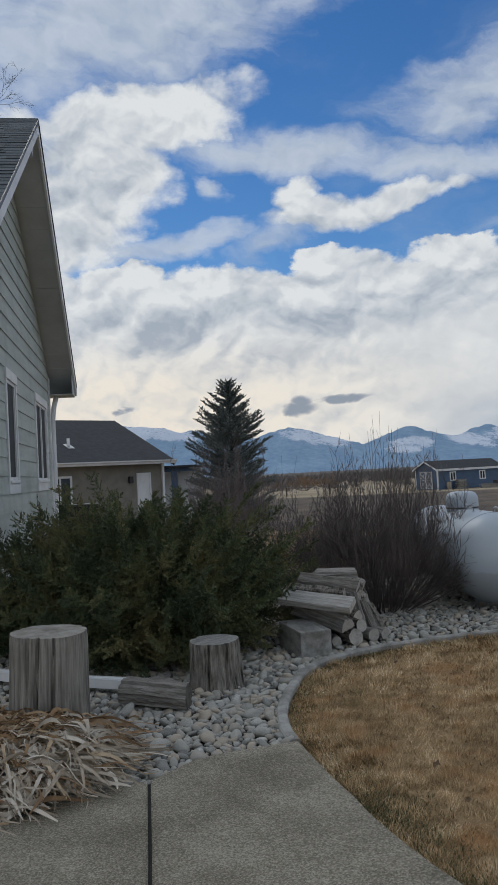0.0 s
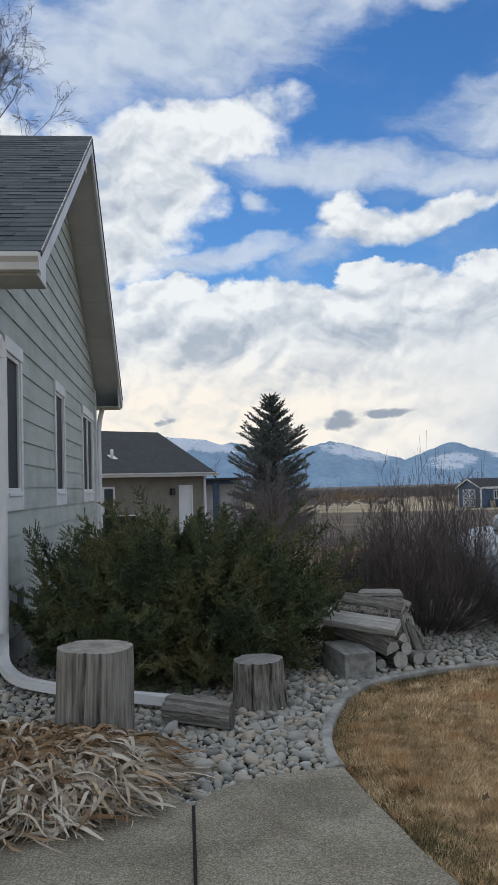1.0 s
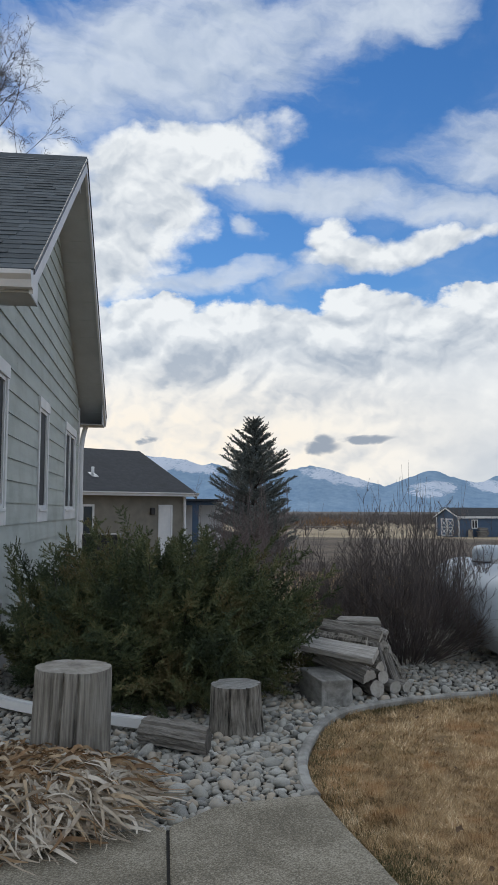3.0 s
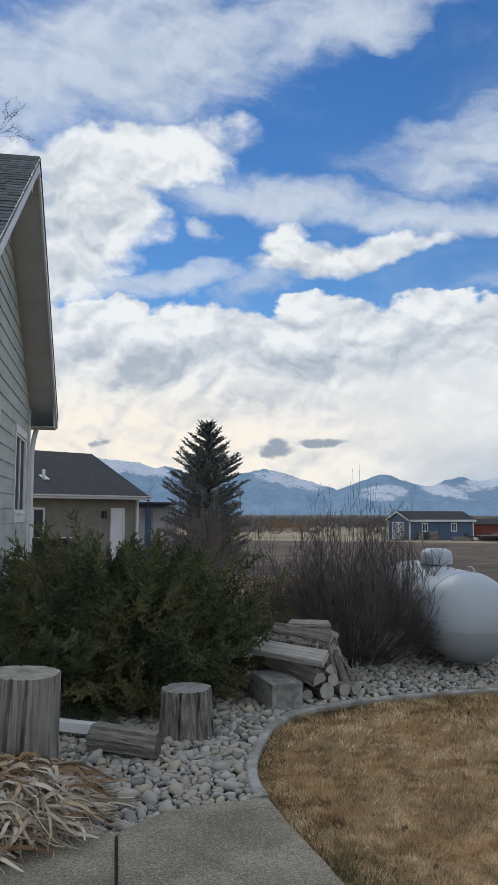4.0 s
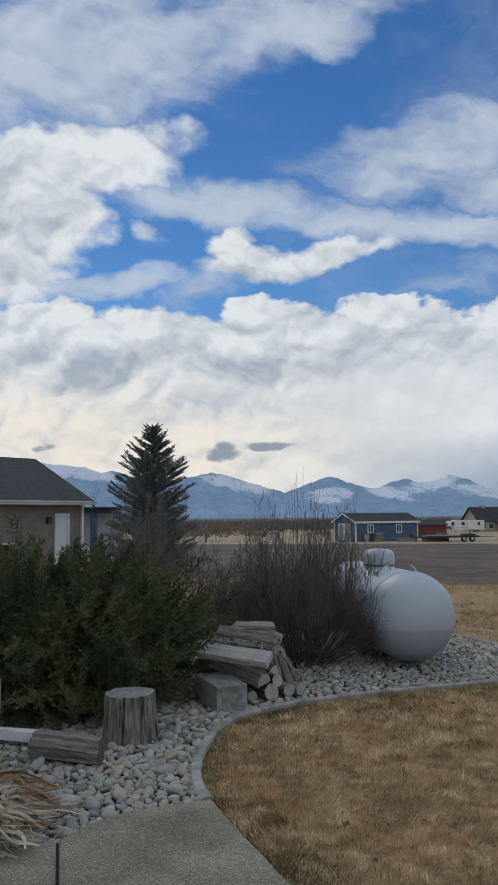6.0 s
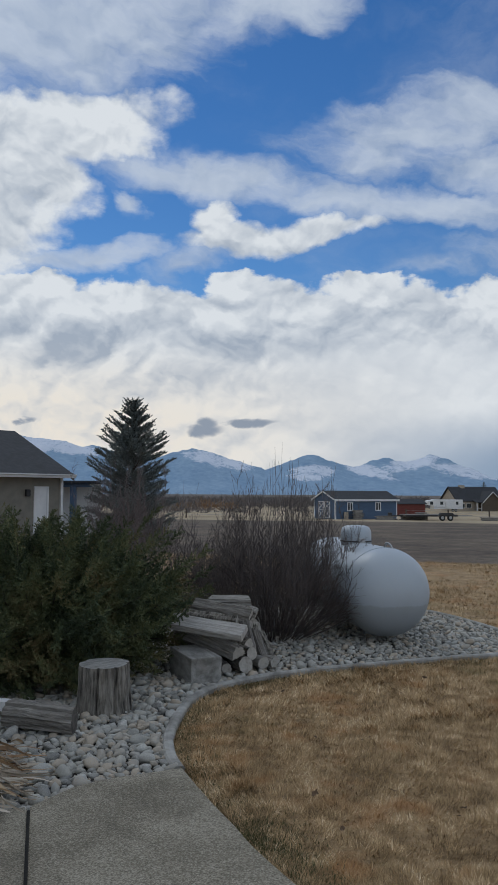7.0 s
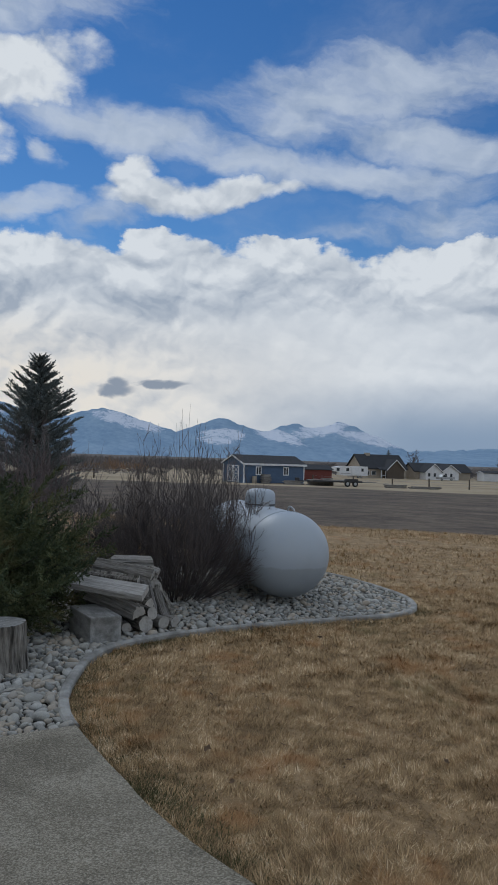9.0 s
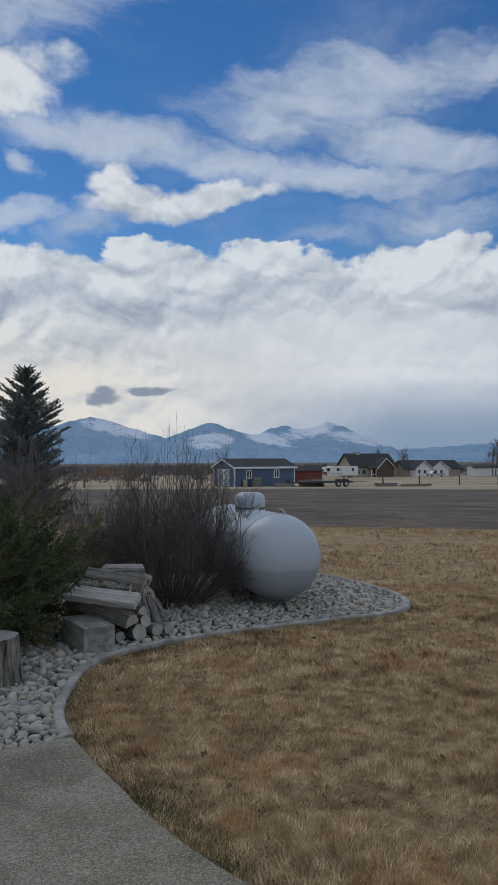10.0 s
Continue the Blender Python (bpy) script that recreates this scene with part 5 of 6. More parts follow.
def build_neighbour():
    """A gabled house turned to the yard; local x runs along its eave to the near corner, y to the ridge."""
    g = gz(-4.3, 27.3)
    h = tagged(empty("neighbour_house", T(-4.3, 27.3, g, 45)), "tan single-storey house with a dark gabled roof", "house")
    ze, zr, half, xl, o = 2.45, 3.90, 3.2, -12.5, 0.4
    k = (zr - ze) / half
    part("wall", prism([(0, 0), (2 * half, 0), (2 * half, ze), (half, zr), (0, ze)], 0, xl, 0), M_nwall, h)
    for y_e in (-o, 2 * half + o):
        z_e = ze - k * o
        part("roof_slope", prism([(y_e, z_e + 0.02), (half, zr + 0.02), (half, zr + 0.10), (y_e, z_e + 0.10)], 0, xl - 0.3, 0.22), M_nroof, h)
        part("rake_board", prism([(y_e, z_e - 0.12), (half, zr - 0.10), (half, zr + 0.08), (y_e, z_e + 0.06)], 0, 0.223, 0.25), M_nwall, h)
    part("gutter", prism(gutter_profile(-o, ze - k * o + 0.09, -1), 0, xl - 0.3, 0.26), M_trim, h)
    part("soffit", box((xl - 0.3, -o, ze - k * o - 0.03), (0.22, -0.003, ze - k * o + 0.01)), M_trim, h)
    for a, b, z0, z1, nm in ((-4.35, -3.52, 0.95, 1.95, "window"), (-1.08, -0.51, 0.02, 1.95, "door")):
        w = empty(nm)
        w.parent = h
        c = 0.07
        bm = box((a, -0.04, z0), (a + c, 0, z1))
        box((b - c, -0.04, z0), (b, 0, z1), 0, bm)
        box((a + c, -0.04, z1 - c), (b - c, 0, z1), 0, bm)
        box((a + c, -0.04, z0), (b - c, 0, z0 + c), 0, bm)
        if nm == "window":
            box(((a + b) / 2 - 0.03, -0.035, z0 + c), ((a + b) / 2 + 0.03, -0.002, z1 - c), 0, bm)
        part("frame", bm, M_trim, w)
        part("pane" if nm == "window" else "leaf", box((a + c, -0.02, z0 + c), (b - c, -0.004, z1 - c)), M_glass if nm == "window" else M_trim, w)
    part("lamp", box((-1.42, -0.12, 1.62), (-1.26, -0.003, 1.85), 0.02), M_dark, h, "dark wall lamp beside the door")
    part("downspout", box((-0.06, -0.09, 0), (0.03, -0.003, ze - 0.2), 0.01), M_trim, h)
    V, F = [], []
    zp = ze + k * 0.85
    add_tube(V, F, [(-3.1, 0.85, zp - 0.05), (-3.1, 0.85, zp + 0.36)], [0.05, 0.05], 10, True)
    raw("vent_pipe", V, F, M_trim, h, "white roof vent pipe", smooth=True)
    part("vent_flashing", prism([(0.65, ze + k * 0.65 + 0.105), (1.0, ze + k * 1.0 + 0.105), (1.0, ze + k * 1.0 + 0.12), (0.65, ze + k * 0.65 + 0.12)], 0, -3.22, -2.98), M_steel, h)
    return h


def T(x, y, z=0, turn=0):
    return Matrix.Translation((x, y, z)) @ Matrix.Rotation(radians(turn), 4, "Z")


build_neighbour()


def build_porch():
    """A flat-roofed porch on blue posts before a white wall, beyond the neighbour's corner."""
    g = gz(-5, 34)
    p = tagged(empty("porch", T(-6.4, 34.0, g)), "flat-roofed porch on blue posts before a white wall", "porch")
    part("roof", box((-0.3, -0.35, 2.28), (2.55, 2.2, 2.38), 0.01), M_nroof, p)
    part("beam", box((-0.2, -0.12, 2.12), (2.45, 0.08, 2.277), 0.01), M_blue, p, "blue beam")
    for x in (-0.1, 1.42):
        part("post", box((x, -0.11, 0), (x + 0.26, 0.07, 2.118), 0.01), M_blue, p, "blue post")
    part("wall", box((-0.4, 1.9, 0), (2.5, 2.05, 2.277)), M_trim, p, "white wall")


build_porch()


def gabled_shed(name, m, lx, ly, ze, zr, wall_mat, label, along="x", doors=(), windows=(), over=0.25, trims=True):
    """A plain gabled outbuilding; the ridge runs along x. doors and windows: (face, from, to, low, high)."""
    h = tagged(empty(name, m), label, "shed")
    part("wall", prism([(0, 0), (ly, 0), (ly, ze), (ly / 2, zr), (0, ze)], 0, 0, lx), wall_mat, h)
    k = (zr - ze) / (ly / 2)
    for s, nm in ((1, "roof_slope"), (-1, "roof_slope")):
        y_e, z_e = (-over, ze - k * over) if s == 1 else (ly + over, ze - k * over)
        part(nm, prism([(y_e, z_e + 0.02), (ly / 2, zr + 0.02), (ly / 2, zr + 0.14), (y_e, z_e + 0.14)], 0, -over, lx + over), M_nroof, h)
        part("rake_trim", prism([(y_e, z_e - 0.08), (ly / 2, zr - 0.06), (ly / 2, zr + 0.12), (y_e, z_e + 0.12)], 0, -over - 0.04, -over - 0.003), M_trim, h)
    if trims:
        part("eave_trim", box((-over, -over - 0.05, ze - k * over - 0.12), (lx + over, -over - 0.003, ze - k * over + 0.14)), M_trim, h)
        for x in (-0.03, lx - 0.12):
            part("corner_trim", box((x, -0.035, 0), (x + 0.15, 0.12, ze - 0.1)), M_trim, h)
        part("corner_trim", box((-0.03, ly - 0.12, 0), (0.12, ly + 0.03, ze - 0.1)), M_trim, h)
    for face, a, b, z0, z1 in windows:
        w = empty("window")
        w.parent = h
        c = 0.12
        for (p, q, r, s2) in ((a, a + c, z0, z1), (b - c, b, z0, z1), (a + c, b - c, z1 - c, z1), (a + c, b - c, z0, z0 + c), ((a + b) / 2 - 0.05, (a + b) / 2 + 0.05, z0 + c, z1 - c)):
            part("frame", box((p, -0.05, r), (q, -0.003, s2)), M_trim, w)
        part("pane", box((a + c, -0.02, z0 + c), (b - c, -0.004, z1 - c)), M_glass, w)
    for face, a, b, z0, z1 in doors:
        for p, q in ((a, (a + b) / 2 - 0.02), ((a + b) / 2 + 0.02, b)):
            d = empty("door")
            d.parent = h
            part("leaf", box((-0.04, p, z0), (-0.004, q, z1)), wall_mat, d)
            c = 0.13
            for (u, v, r, s2) in ((p, p + c, z0, z1), (q - c, q, z0, z1), (p + c, q - c, z1 - c, z1), (p + c, q - c, z0, z0 + c), (p + c, q - c, (z0 + z1) / 2 - c / 2, (z0 + z1) / 2 + c / 2)):
                part("trim_board", box((-0.08, u, r), (-0.042, v, s2)), M_trim, d)
            for zl, zh in ((z0 + c, (z0 + z1) / 2 - c / 2), ((z0 + z1) / 2 + c / 2, z1 - c)):
                for flip in (0, 1):
                    ya, yb = (p + c, q - c) if not flip else (q - c, p + c)
                    part("brace", prism([(ya, zl), (ya, zl + c), (yb, zh), (yb, zh - c)], 0, -0.075 - 0.003 * flip, -0.043), M_trim, d)
    return h


# blue shed over the field: its door end faces the yard
def on_ground(x, y, turn):
    return Matrix.Translation((x, y, gz(x, y))) @ Matrix.Rotation(radians(turn), 4, "Z")


gabled_shed("blue_shed", on_ground(17.9, 97.0, 25), 9.7, 4.6, 2.45, 3.4, M_blue, "blue shed with white trim and crossed double doors",
            doors=[("x", 1.0, 3.6, 0.1, 2.2)], windows=[("y", 1.8, 2.7, 1.0, 2.1), ("y", 6.2, 7.1, 1.0, 2.1)])
gabled_shed("red_shed", on_ground(32.5, 130.0, 8), 7.0, 4.0, 2.0, 2.7, M_red, "low dull red shed beyond the field", trims=False)


# ---- far houses, vehicles and fences across the field ----
def house_block(parent, m, lx, ly, ze, zr, wall_mat, over=0.5):
    """One gabled wing of a far house, as parts; the ridge runs along x."""
    k = (zr - ze) / (ly / 2)

    def put(nm, bm, mt):
        ob = part(nm, bm, mt, parent)
        ob.matrix_local = m
        return ob

    put("wall", prism([(0, 0), (ly, 0), (ly, ze), (ly / 2, zr), (0, ze)], 0, 0, lx), wall_mat)
    for y_e in (-over, ly + over):
        z_e = ze - k * over
        put("roof", prism([(y_e, z_e + 0.03), (ly / 2, zr + 0.03), (ly / 2, zr + 0.25), (y_e, z_e + 0.25)], 0, -over, lx + over), M_nroof)
        put("rake", prism([(y_e, z_e - 0.1), (ly / 2, zr - 0.1), (ly / 2, zr + 0.2), (y_e, z_e + 0.2)], 0, -over - 0.08, -over - 0.005), M_trim if wall_mat is not M_beige else M_nroof)


def far_window(parent, m, a, b, z0, z1, mt=None):
    w = part("window", box((a, -0.08, z0), (b, -0.005, z1)), M_trim, parent)
    w.matrix_local = m
    p = part("pane", box((a + 0.12, -0.11, z0 + 0.12), (b - 0.12, -0.085, z1 - 0.12)), mt or M_glass, w)
    return w


def build_far_house():
    x0, y0 = 81.0, 236.0
    h = tagged(empty("farmhouse", T(x0, y0, gz(x0, y0), 10)), "beige house with steep dark roofs and a porch gable", "house")
    house_block(h, T(0, 0), 15.5, 10.5, 3.2, 7.2, M_beige)
    house_block(h, T(13.2, -2.5, 0, 90), 6.0, 6.0, 2.9, 5.8, M_post)
    part("chimney", box((3.5, 4.6, 5.2), (5.0, 6.0, 7.9), 0.05), M_beige, h)
    for a, b in ((1.2, 2.4), (3.0, 4.6)):
        far_window(h, T(0, 0), a, b, 0.9, 2.3)
    for x in (5.4, 7.0, 8.6, 10.2):
        part("porch_post", box((x, -1.9, 0), (x + 0.25, -1.65, 2.7)), M_trim, h)
    part("porch_roof", prism([(-2.4, 2.6), (0.0, 3.3), (0.0, 3.5), (-2.4, 2.8)], 0, 4.8, 11.0), M_nroof, h)
    part("porch_rail", box((5.4, -1.8, 0.8), (10.4, -1.7, 0.95)), M_trim, h)
    h2 = tagged(empty("farmhouse", T(101.5, 238.0, gz(101, 238), 6)), "low house with two pale front gables", "house")
    house_block(h2, T(-2, 1), 20.0, 8.0, 2.6, 5.0, M_beige)
    house_block(h2, T(5.2, -3.0, 0, 90), 5.0, 5.6, 2.6, 4.9, M_trim)
    house_block(h2, T(11.6, -2.5, 0, 90), 5.0, 6.2, 2.6, 4.7, M_trim)
    for a in (1.2, 3.2):
        far_window(h2, T(-1, -3.0), a, a + 1.0, 0.9, 2.2)
        far_window(h2, T(5.2, -2.5), a, a + 1.0, 0.9, 2.2)
    for x, y, lx, ly, ze, zr, mt, lb in ((121.5, 236.0, 9.0, 4.0, 2.6, 3.2, M_trim, "long low white shed by the houses"),
                                         (131.5, 238.0, 17.0, 4.5, 2.5, 3.1, M_trim, "long low white barn by the houses")):
        gabled_shed("white_barn", on_ground(x, y, 4), lx, ly, ze, zr, mt, lb, trims=False)


build_far_house()


def build_camper():
    x, y = 70.5, 226.0
    c = tagged(empty("camper_trailer", T(x, y, gz(x, y), 6)), "white fifth-wheel camper trailer with dark windows", "camper")
    part("body", prism([(0, 0.7), (9.0, 0.7), (9.0, 3.5), (0.5, 3.5), (-1.8, 3.1), (-1.8, 1.9), (0, 1.7)], 1, 0, 2.5), M_trim, c)
    for a, b in ((-1.1, -0.2), (2.0, 2.9), (4.0, 5.2), (6.9, 7.6)):
        part("window", box((a, -0.04, 2.0), (b, -0.003, 2.9)), M_glass, c)
    part("slide_out", box((3.6, -0.5, 0.9), (5.8, -0.003, 3.2), 0.03), M_trim, c)
    part("stripe", box((0.2, -0.03, 1.2), (3.4, -0.004, 1.4)), M_steel, c)
    for a in (5.9, 6.8):
        w = wheel(c, a, -0.05, 0.38, 0.4)
    return c


def wheel(parent, x, y, z, r):
    V, F = [], []
    add_tube(V, F, [(x, y, z), (x, y + 0.04, z), (x, y + 0.2, z), (x, y + 0.24, z)], [r * 0.9, r, r, r * 0.9], 16, True)
    w = raw("wheel", V, F, M_rubber, parent)
    V, F = [], []
    add_tube(V, F, [(x, y - 0.015, z), (x, y - 0.004, z)], [r * 0.5, r * 0.55], 12, True)
    raw("rim", V, F, M_steel, w)
    return w


build_camper()


def build_pickup():
    x, y = 101.8, 226.0
    p = tagged(empty("pickup_truck", T(x, y, gz(x, y), 5)), "pale grey pickup truck parked by the houses", "truck")
    part("body", prism([(0, 0.5), (5.4, 0.5), (5.4, 1.15), (2.9, 1.15), (2.7, 1.85), (1.5, 1.9), (1.0, 1.2), (0, 1.05)], 1, 0, 1.9), M_steel, p)
    part("window", prism([(1.25, 1.2), (2.65, 1.2), (2.6, 1.75), (1.6, 1.78)], 1, -0.02, -0.003), M_glass, p)
    for a in (1.0, 4.3):
        wheel(p, a, -0.04, 0.36, 0.36)


build_pickup()


def build_flatbed():
    x, y = 30.2, 92.5
    f = tagged(empty("flatbed_trailer", T(x, y, gz(x, y), 4)), "dark flatbed trailer with a pale deck at the field's edge", "trailer")
    part("deck", box((-4.8, 0, 0.62), (1.6, 2.2, 0.74), 0.02), M_board, f)
    part("side_rail", box((-4.8, -0.06, 0.5), (1.6, -0.003, 0.7), 0.01), M_dark, f)
    part("side_rail", box((-4.8, 2.203, 0.5), (1.6, 2.26, 0.7), 0.01), M_dark, f)
    part("fender", prism([(-0.9, 0.6), (1.1, 0.6), (0.9, 0.95), (-0.7, 0.95)], 1, -0.3, -0.063), M_dark, f)
    part("drawbar", prism([(-6.3, 0.5), (-4.8, 0.5), (-4.8, 0.64), (-6.3, 0.6)], 1, 1.0, 1.2), M_dark, f)
    wheel(f, -0.4, -0.33, 0.36, 0.36)
    wheel(f, 0.6, -0.33, 0.36, 0.36)
    part("ramp", box((1.65, 0.2, 0.55), (3.6, 0.7, 0.62), 0.01), M_board, f)
    part("ramp", box((1.65, 1.4, 0.55), (3.6, 1.9, 0.62), 0.01), M_board, f)


build_flatbed()


def build_field_clutter():
    """Lumber stacks, drums and pallets along the far edge of the ploughed field."""
    rng = random.Random(12)
    spots = [("lumber_stack", 22.6, 94.5, 2.6, 0.5), ("lumber_stack", 25.6, 94.0, 3.0, 0.6), ("lumber_stack", 35.2, 93.5, 3.0, 0.35), ("pallet_stack", 20.3, 96.8, 1.1, 1.1),
             ("pallet_stack", 27.6, 94.8, 1.2, 0.9), ("lumber_stack", 38.0, 92.0, 4.2, 0.25)]
    for name, x, y, w, h in spots:
        t = tagged(empty(name, T(x, y, gz(x, y), rng.uniform(-8, 8))), "grey weathered boards stacked at the field's edge" if name == "lumber_stack" else "old grey pallets stacked beside the blue shed", "lumber" if name == "lumber_stack" else "pallets")
        z = 0.0
        while z < h:
            k = rng.randint(2, 4)
            for i in range(k):
                o = rng.uniform(-0.2, 0.2)
                part("board", box((o, i * 0.32, z), (o + w * rng.uniform(0.7, 1.0), i * 0.32 + 0.26, z + 0.09)), M_board, t)
            z += 0.105
    for x, y, mt in ((24.4, 95.6, M_dark), (28.6, 95.0, M_beige), (19.3, 97.2, M_beige)):
        d = tagged(empty("steel_drum", T(x, y, gz(x, y))), "upright steel drum by the lumber", "drum")
        V, F = [], []
        add_tube(V, F, [(0, 0, 0), (0, 0, 0.3), (0, 0, 0.32), (0, 0, 0.6), (0, 0, 0.62), (0, 0, 0.9)], [0.29, 0.29, 0.305, 0.305, 0.29, 0.29], 16, True)
        raw("drum_body", V, F, mt, d)


build_field_clutter()


def build_fence():
    f = tagged(empty("wire_fence"), "wire fence on dark wooden posts across the field", "fence")
    xs = [-34 + 5.6 * k for k in range(8)] + [27.6, 33.1, 38.5, 43.7, 49.5, 55.2, 61.0]
    me = None
    for x in xs:
        y = 103.0 if x < 20 else 100.0
        V, F = [], []
        add_tube(V, F, [(0, 0, -0.3), (0.01, 0, 0.6), (0.0, 0.02, 1.3)], [0.11, 0.10, 0.095], 7, True)
        if me is None:
            me = bpy.data.meshes.new("post")
            me.from_pydata(V, [], F)
            me.materials.append(M_post)
        ob = new("post", me)
        ob.parent = f
        ob.location = (x, y, gz(x, y))
    for run in (xs[:8], xs[8:]):
        for h in (0.45, 0.8, 1.15):
            V, F = [], []
            y = 103.0 if run[0] < 20 else 100.0
            add_tube(V, F, [(x, y - 0.11, gz(x, y) + h) for x in run], [0.012] * len(run), 3)
            raw("wire", V, F, M_steel, f)


build_fence()


def build_far_woods():
    """Leafless woods and hedges in the valley, as fans of bare branches."""
    rng = np.random.default_rng(77)
    P = []
    for i in range(3600):
        a = math.radians(rng.uniform(-40, 48))
        r = rng.choice([300, 380, 480, 620]) * rng.uniform(0.92, 1.08)
        if a < math.radians(12) and rng.random() < 0.08:
            r = rng.uniform(150, 240)
        x, y = r * math.sin(a), r * math.cos(a)
        if 55 < x < 160 and r < 260:
            continue
        h = rng.uniform(1.6, 4.6) * (0.55 if r < 260 else 1.0) * (1.35 if rng.random() < 0.08 else 1)
        w = h * rng.uniform(0.6, 1.1)
        n = 26
        root = np.array([x, y, gz(x, y) - 0.2])
        tip = root + np.stack([rng.normal(size=n) * w * 0.6, rng.normal(size=n) * w * 0.6, h * rng.uniform(0.35, 1.0, n)], -1)
        base = root + (tip - root) * rng.uniform(0.0, 0.5, (n, 1))
        side = rng.normal(size=(n, 3)) * h * 0.03
        P.append(np.stack([base - side, base + side, tip], 1))
    ob = tris("far_woods", np.concatenate(P), M_farwood)
    return tagged(ob, "grey-brown leafless woods and hedges in the valley", "trees", kind="stuff")


M_farwood = material("far_bare_wood", [(0.13, 0.125, 0.13), (0.18, 0.165, 0.16), (0.25, 0.205, 0.165)], 0.03, rough=1.0, island=0.3, bump=0.0, stain=0, fine_scale=0.2)
build_far_woods()
M_willow = material("orange_willow_twigs", [(0.16, 0.10, 0.06), (0.26, 0.16, 0.09), (0.34, 0.22, 0.13)], 3, rough=0.9, island=0.5, rand=0.3, bump=0.0, stain=0)
for x, y, h, sp, sd in ((4.2, 230.0, 5.2, 4.5, 71), (11.0, 236.0, 4.4, 4.0, 72), (-2.5, 240.0, 3.6, 3.5, 73)):
    build_bare_shrub("willow_shrub", (x, y, gz(x, y)), sp, h, 70, sd, "orange-brown leafless willow across the field", M_willow, base=2.0, thick=0.06, twigs=6)
for x, y, h, sd, tr in ((126.0, 232.0, 11.5, 5, 3), (147.0, 262.0, 9.0, 6, 2), (112.0, 270.0, 9.0, 8, 1), (40.0, 240.0, 8.0, 9, 1)):
    build_bare_tree("bare_tree", (x, y), h, sd, "tall leafless tree near the far houses", M_twig, trunks=tr, gap=1.2, levels=4, trunk_r=0.22, kids=6, open_=0.7)
for x, y, h, sd in ((99.0, 262.0, 9.5, 31), (94.5, 266.0, 7.5, 32), (52.0, 262.0, 5.5, 33), (54.0, 266.0, 6.0, 34)):
    build_spruce("conifer", (x, y), h, h * 0.42, sd, "dark conifer beyond the far houses", sparse=0.9)


# dark covered bin beside the house's far corner
def build_bin():
    b = tagged(empty("utility_bin", HOUSE @ Matrix.Translation((-1.05, 15.6, 0))), "dark lidded bin beyond the house corner", "bin")
    part("body", prism([(-0.28, 0), (0.28, 0), (0.33, 0.95), (-0.33, 0.95)], 1, -0.3, 0.3), M_dark, b)
    part("lid", box((-0.36, -0.34, 0.95), (0.36, 0.34, 1.03), 0.02), M_dark, b)


build_bin()


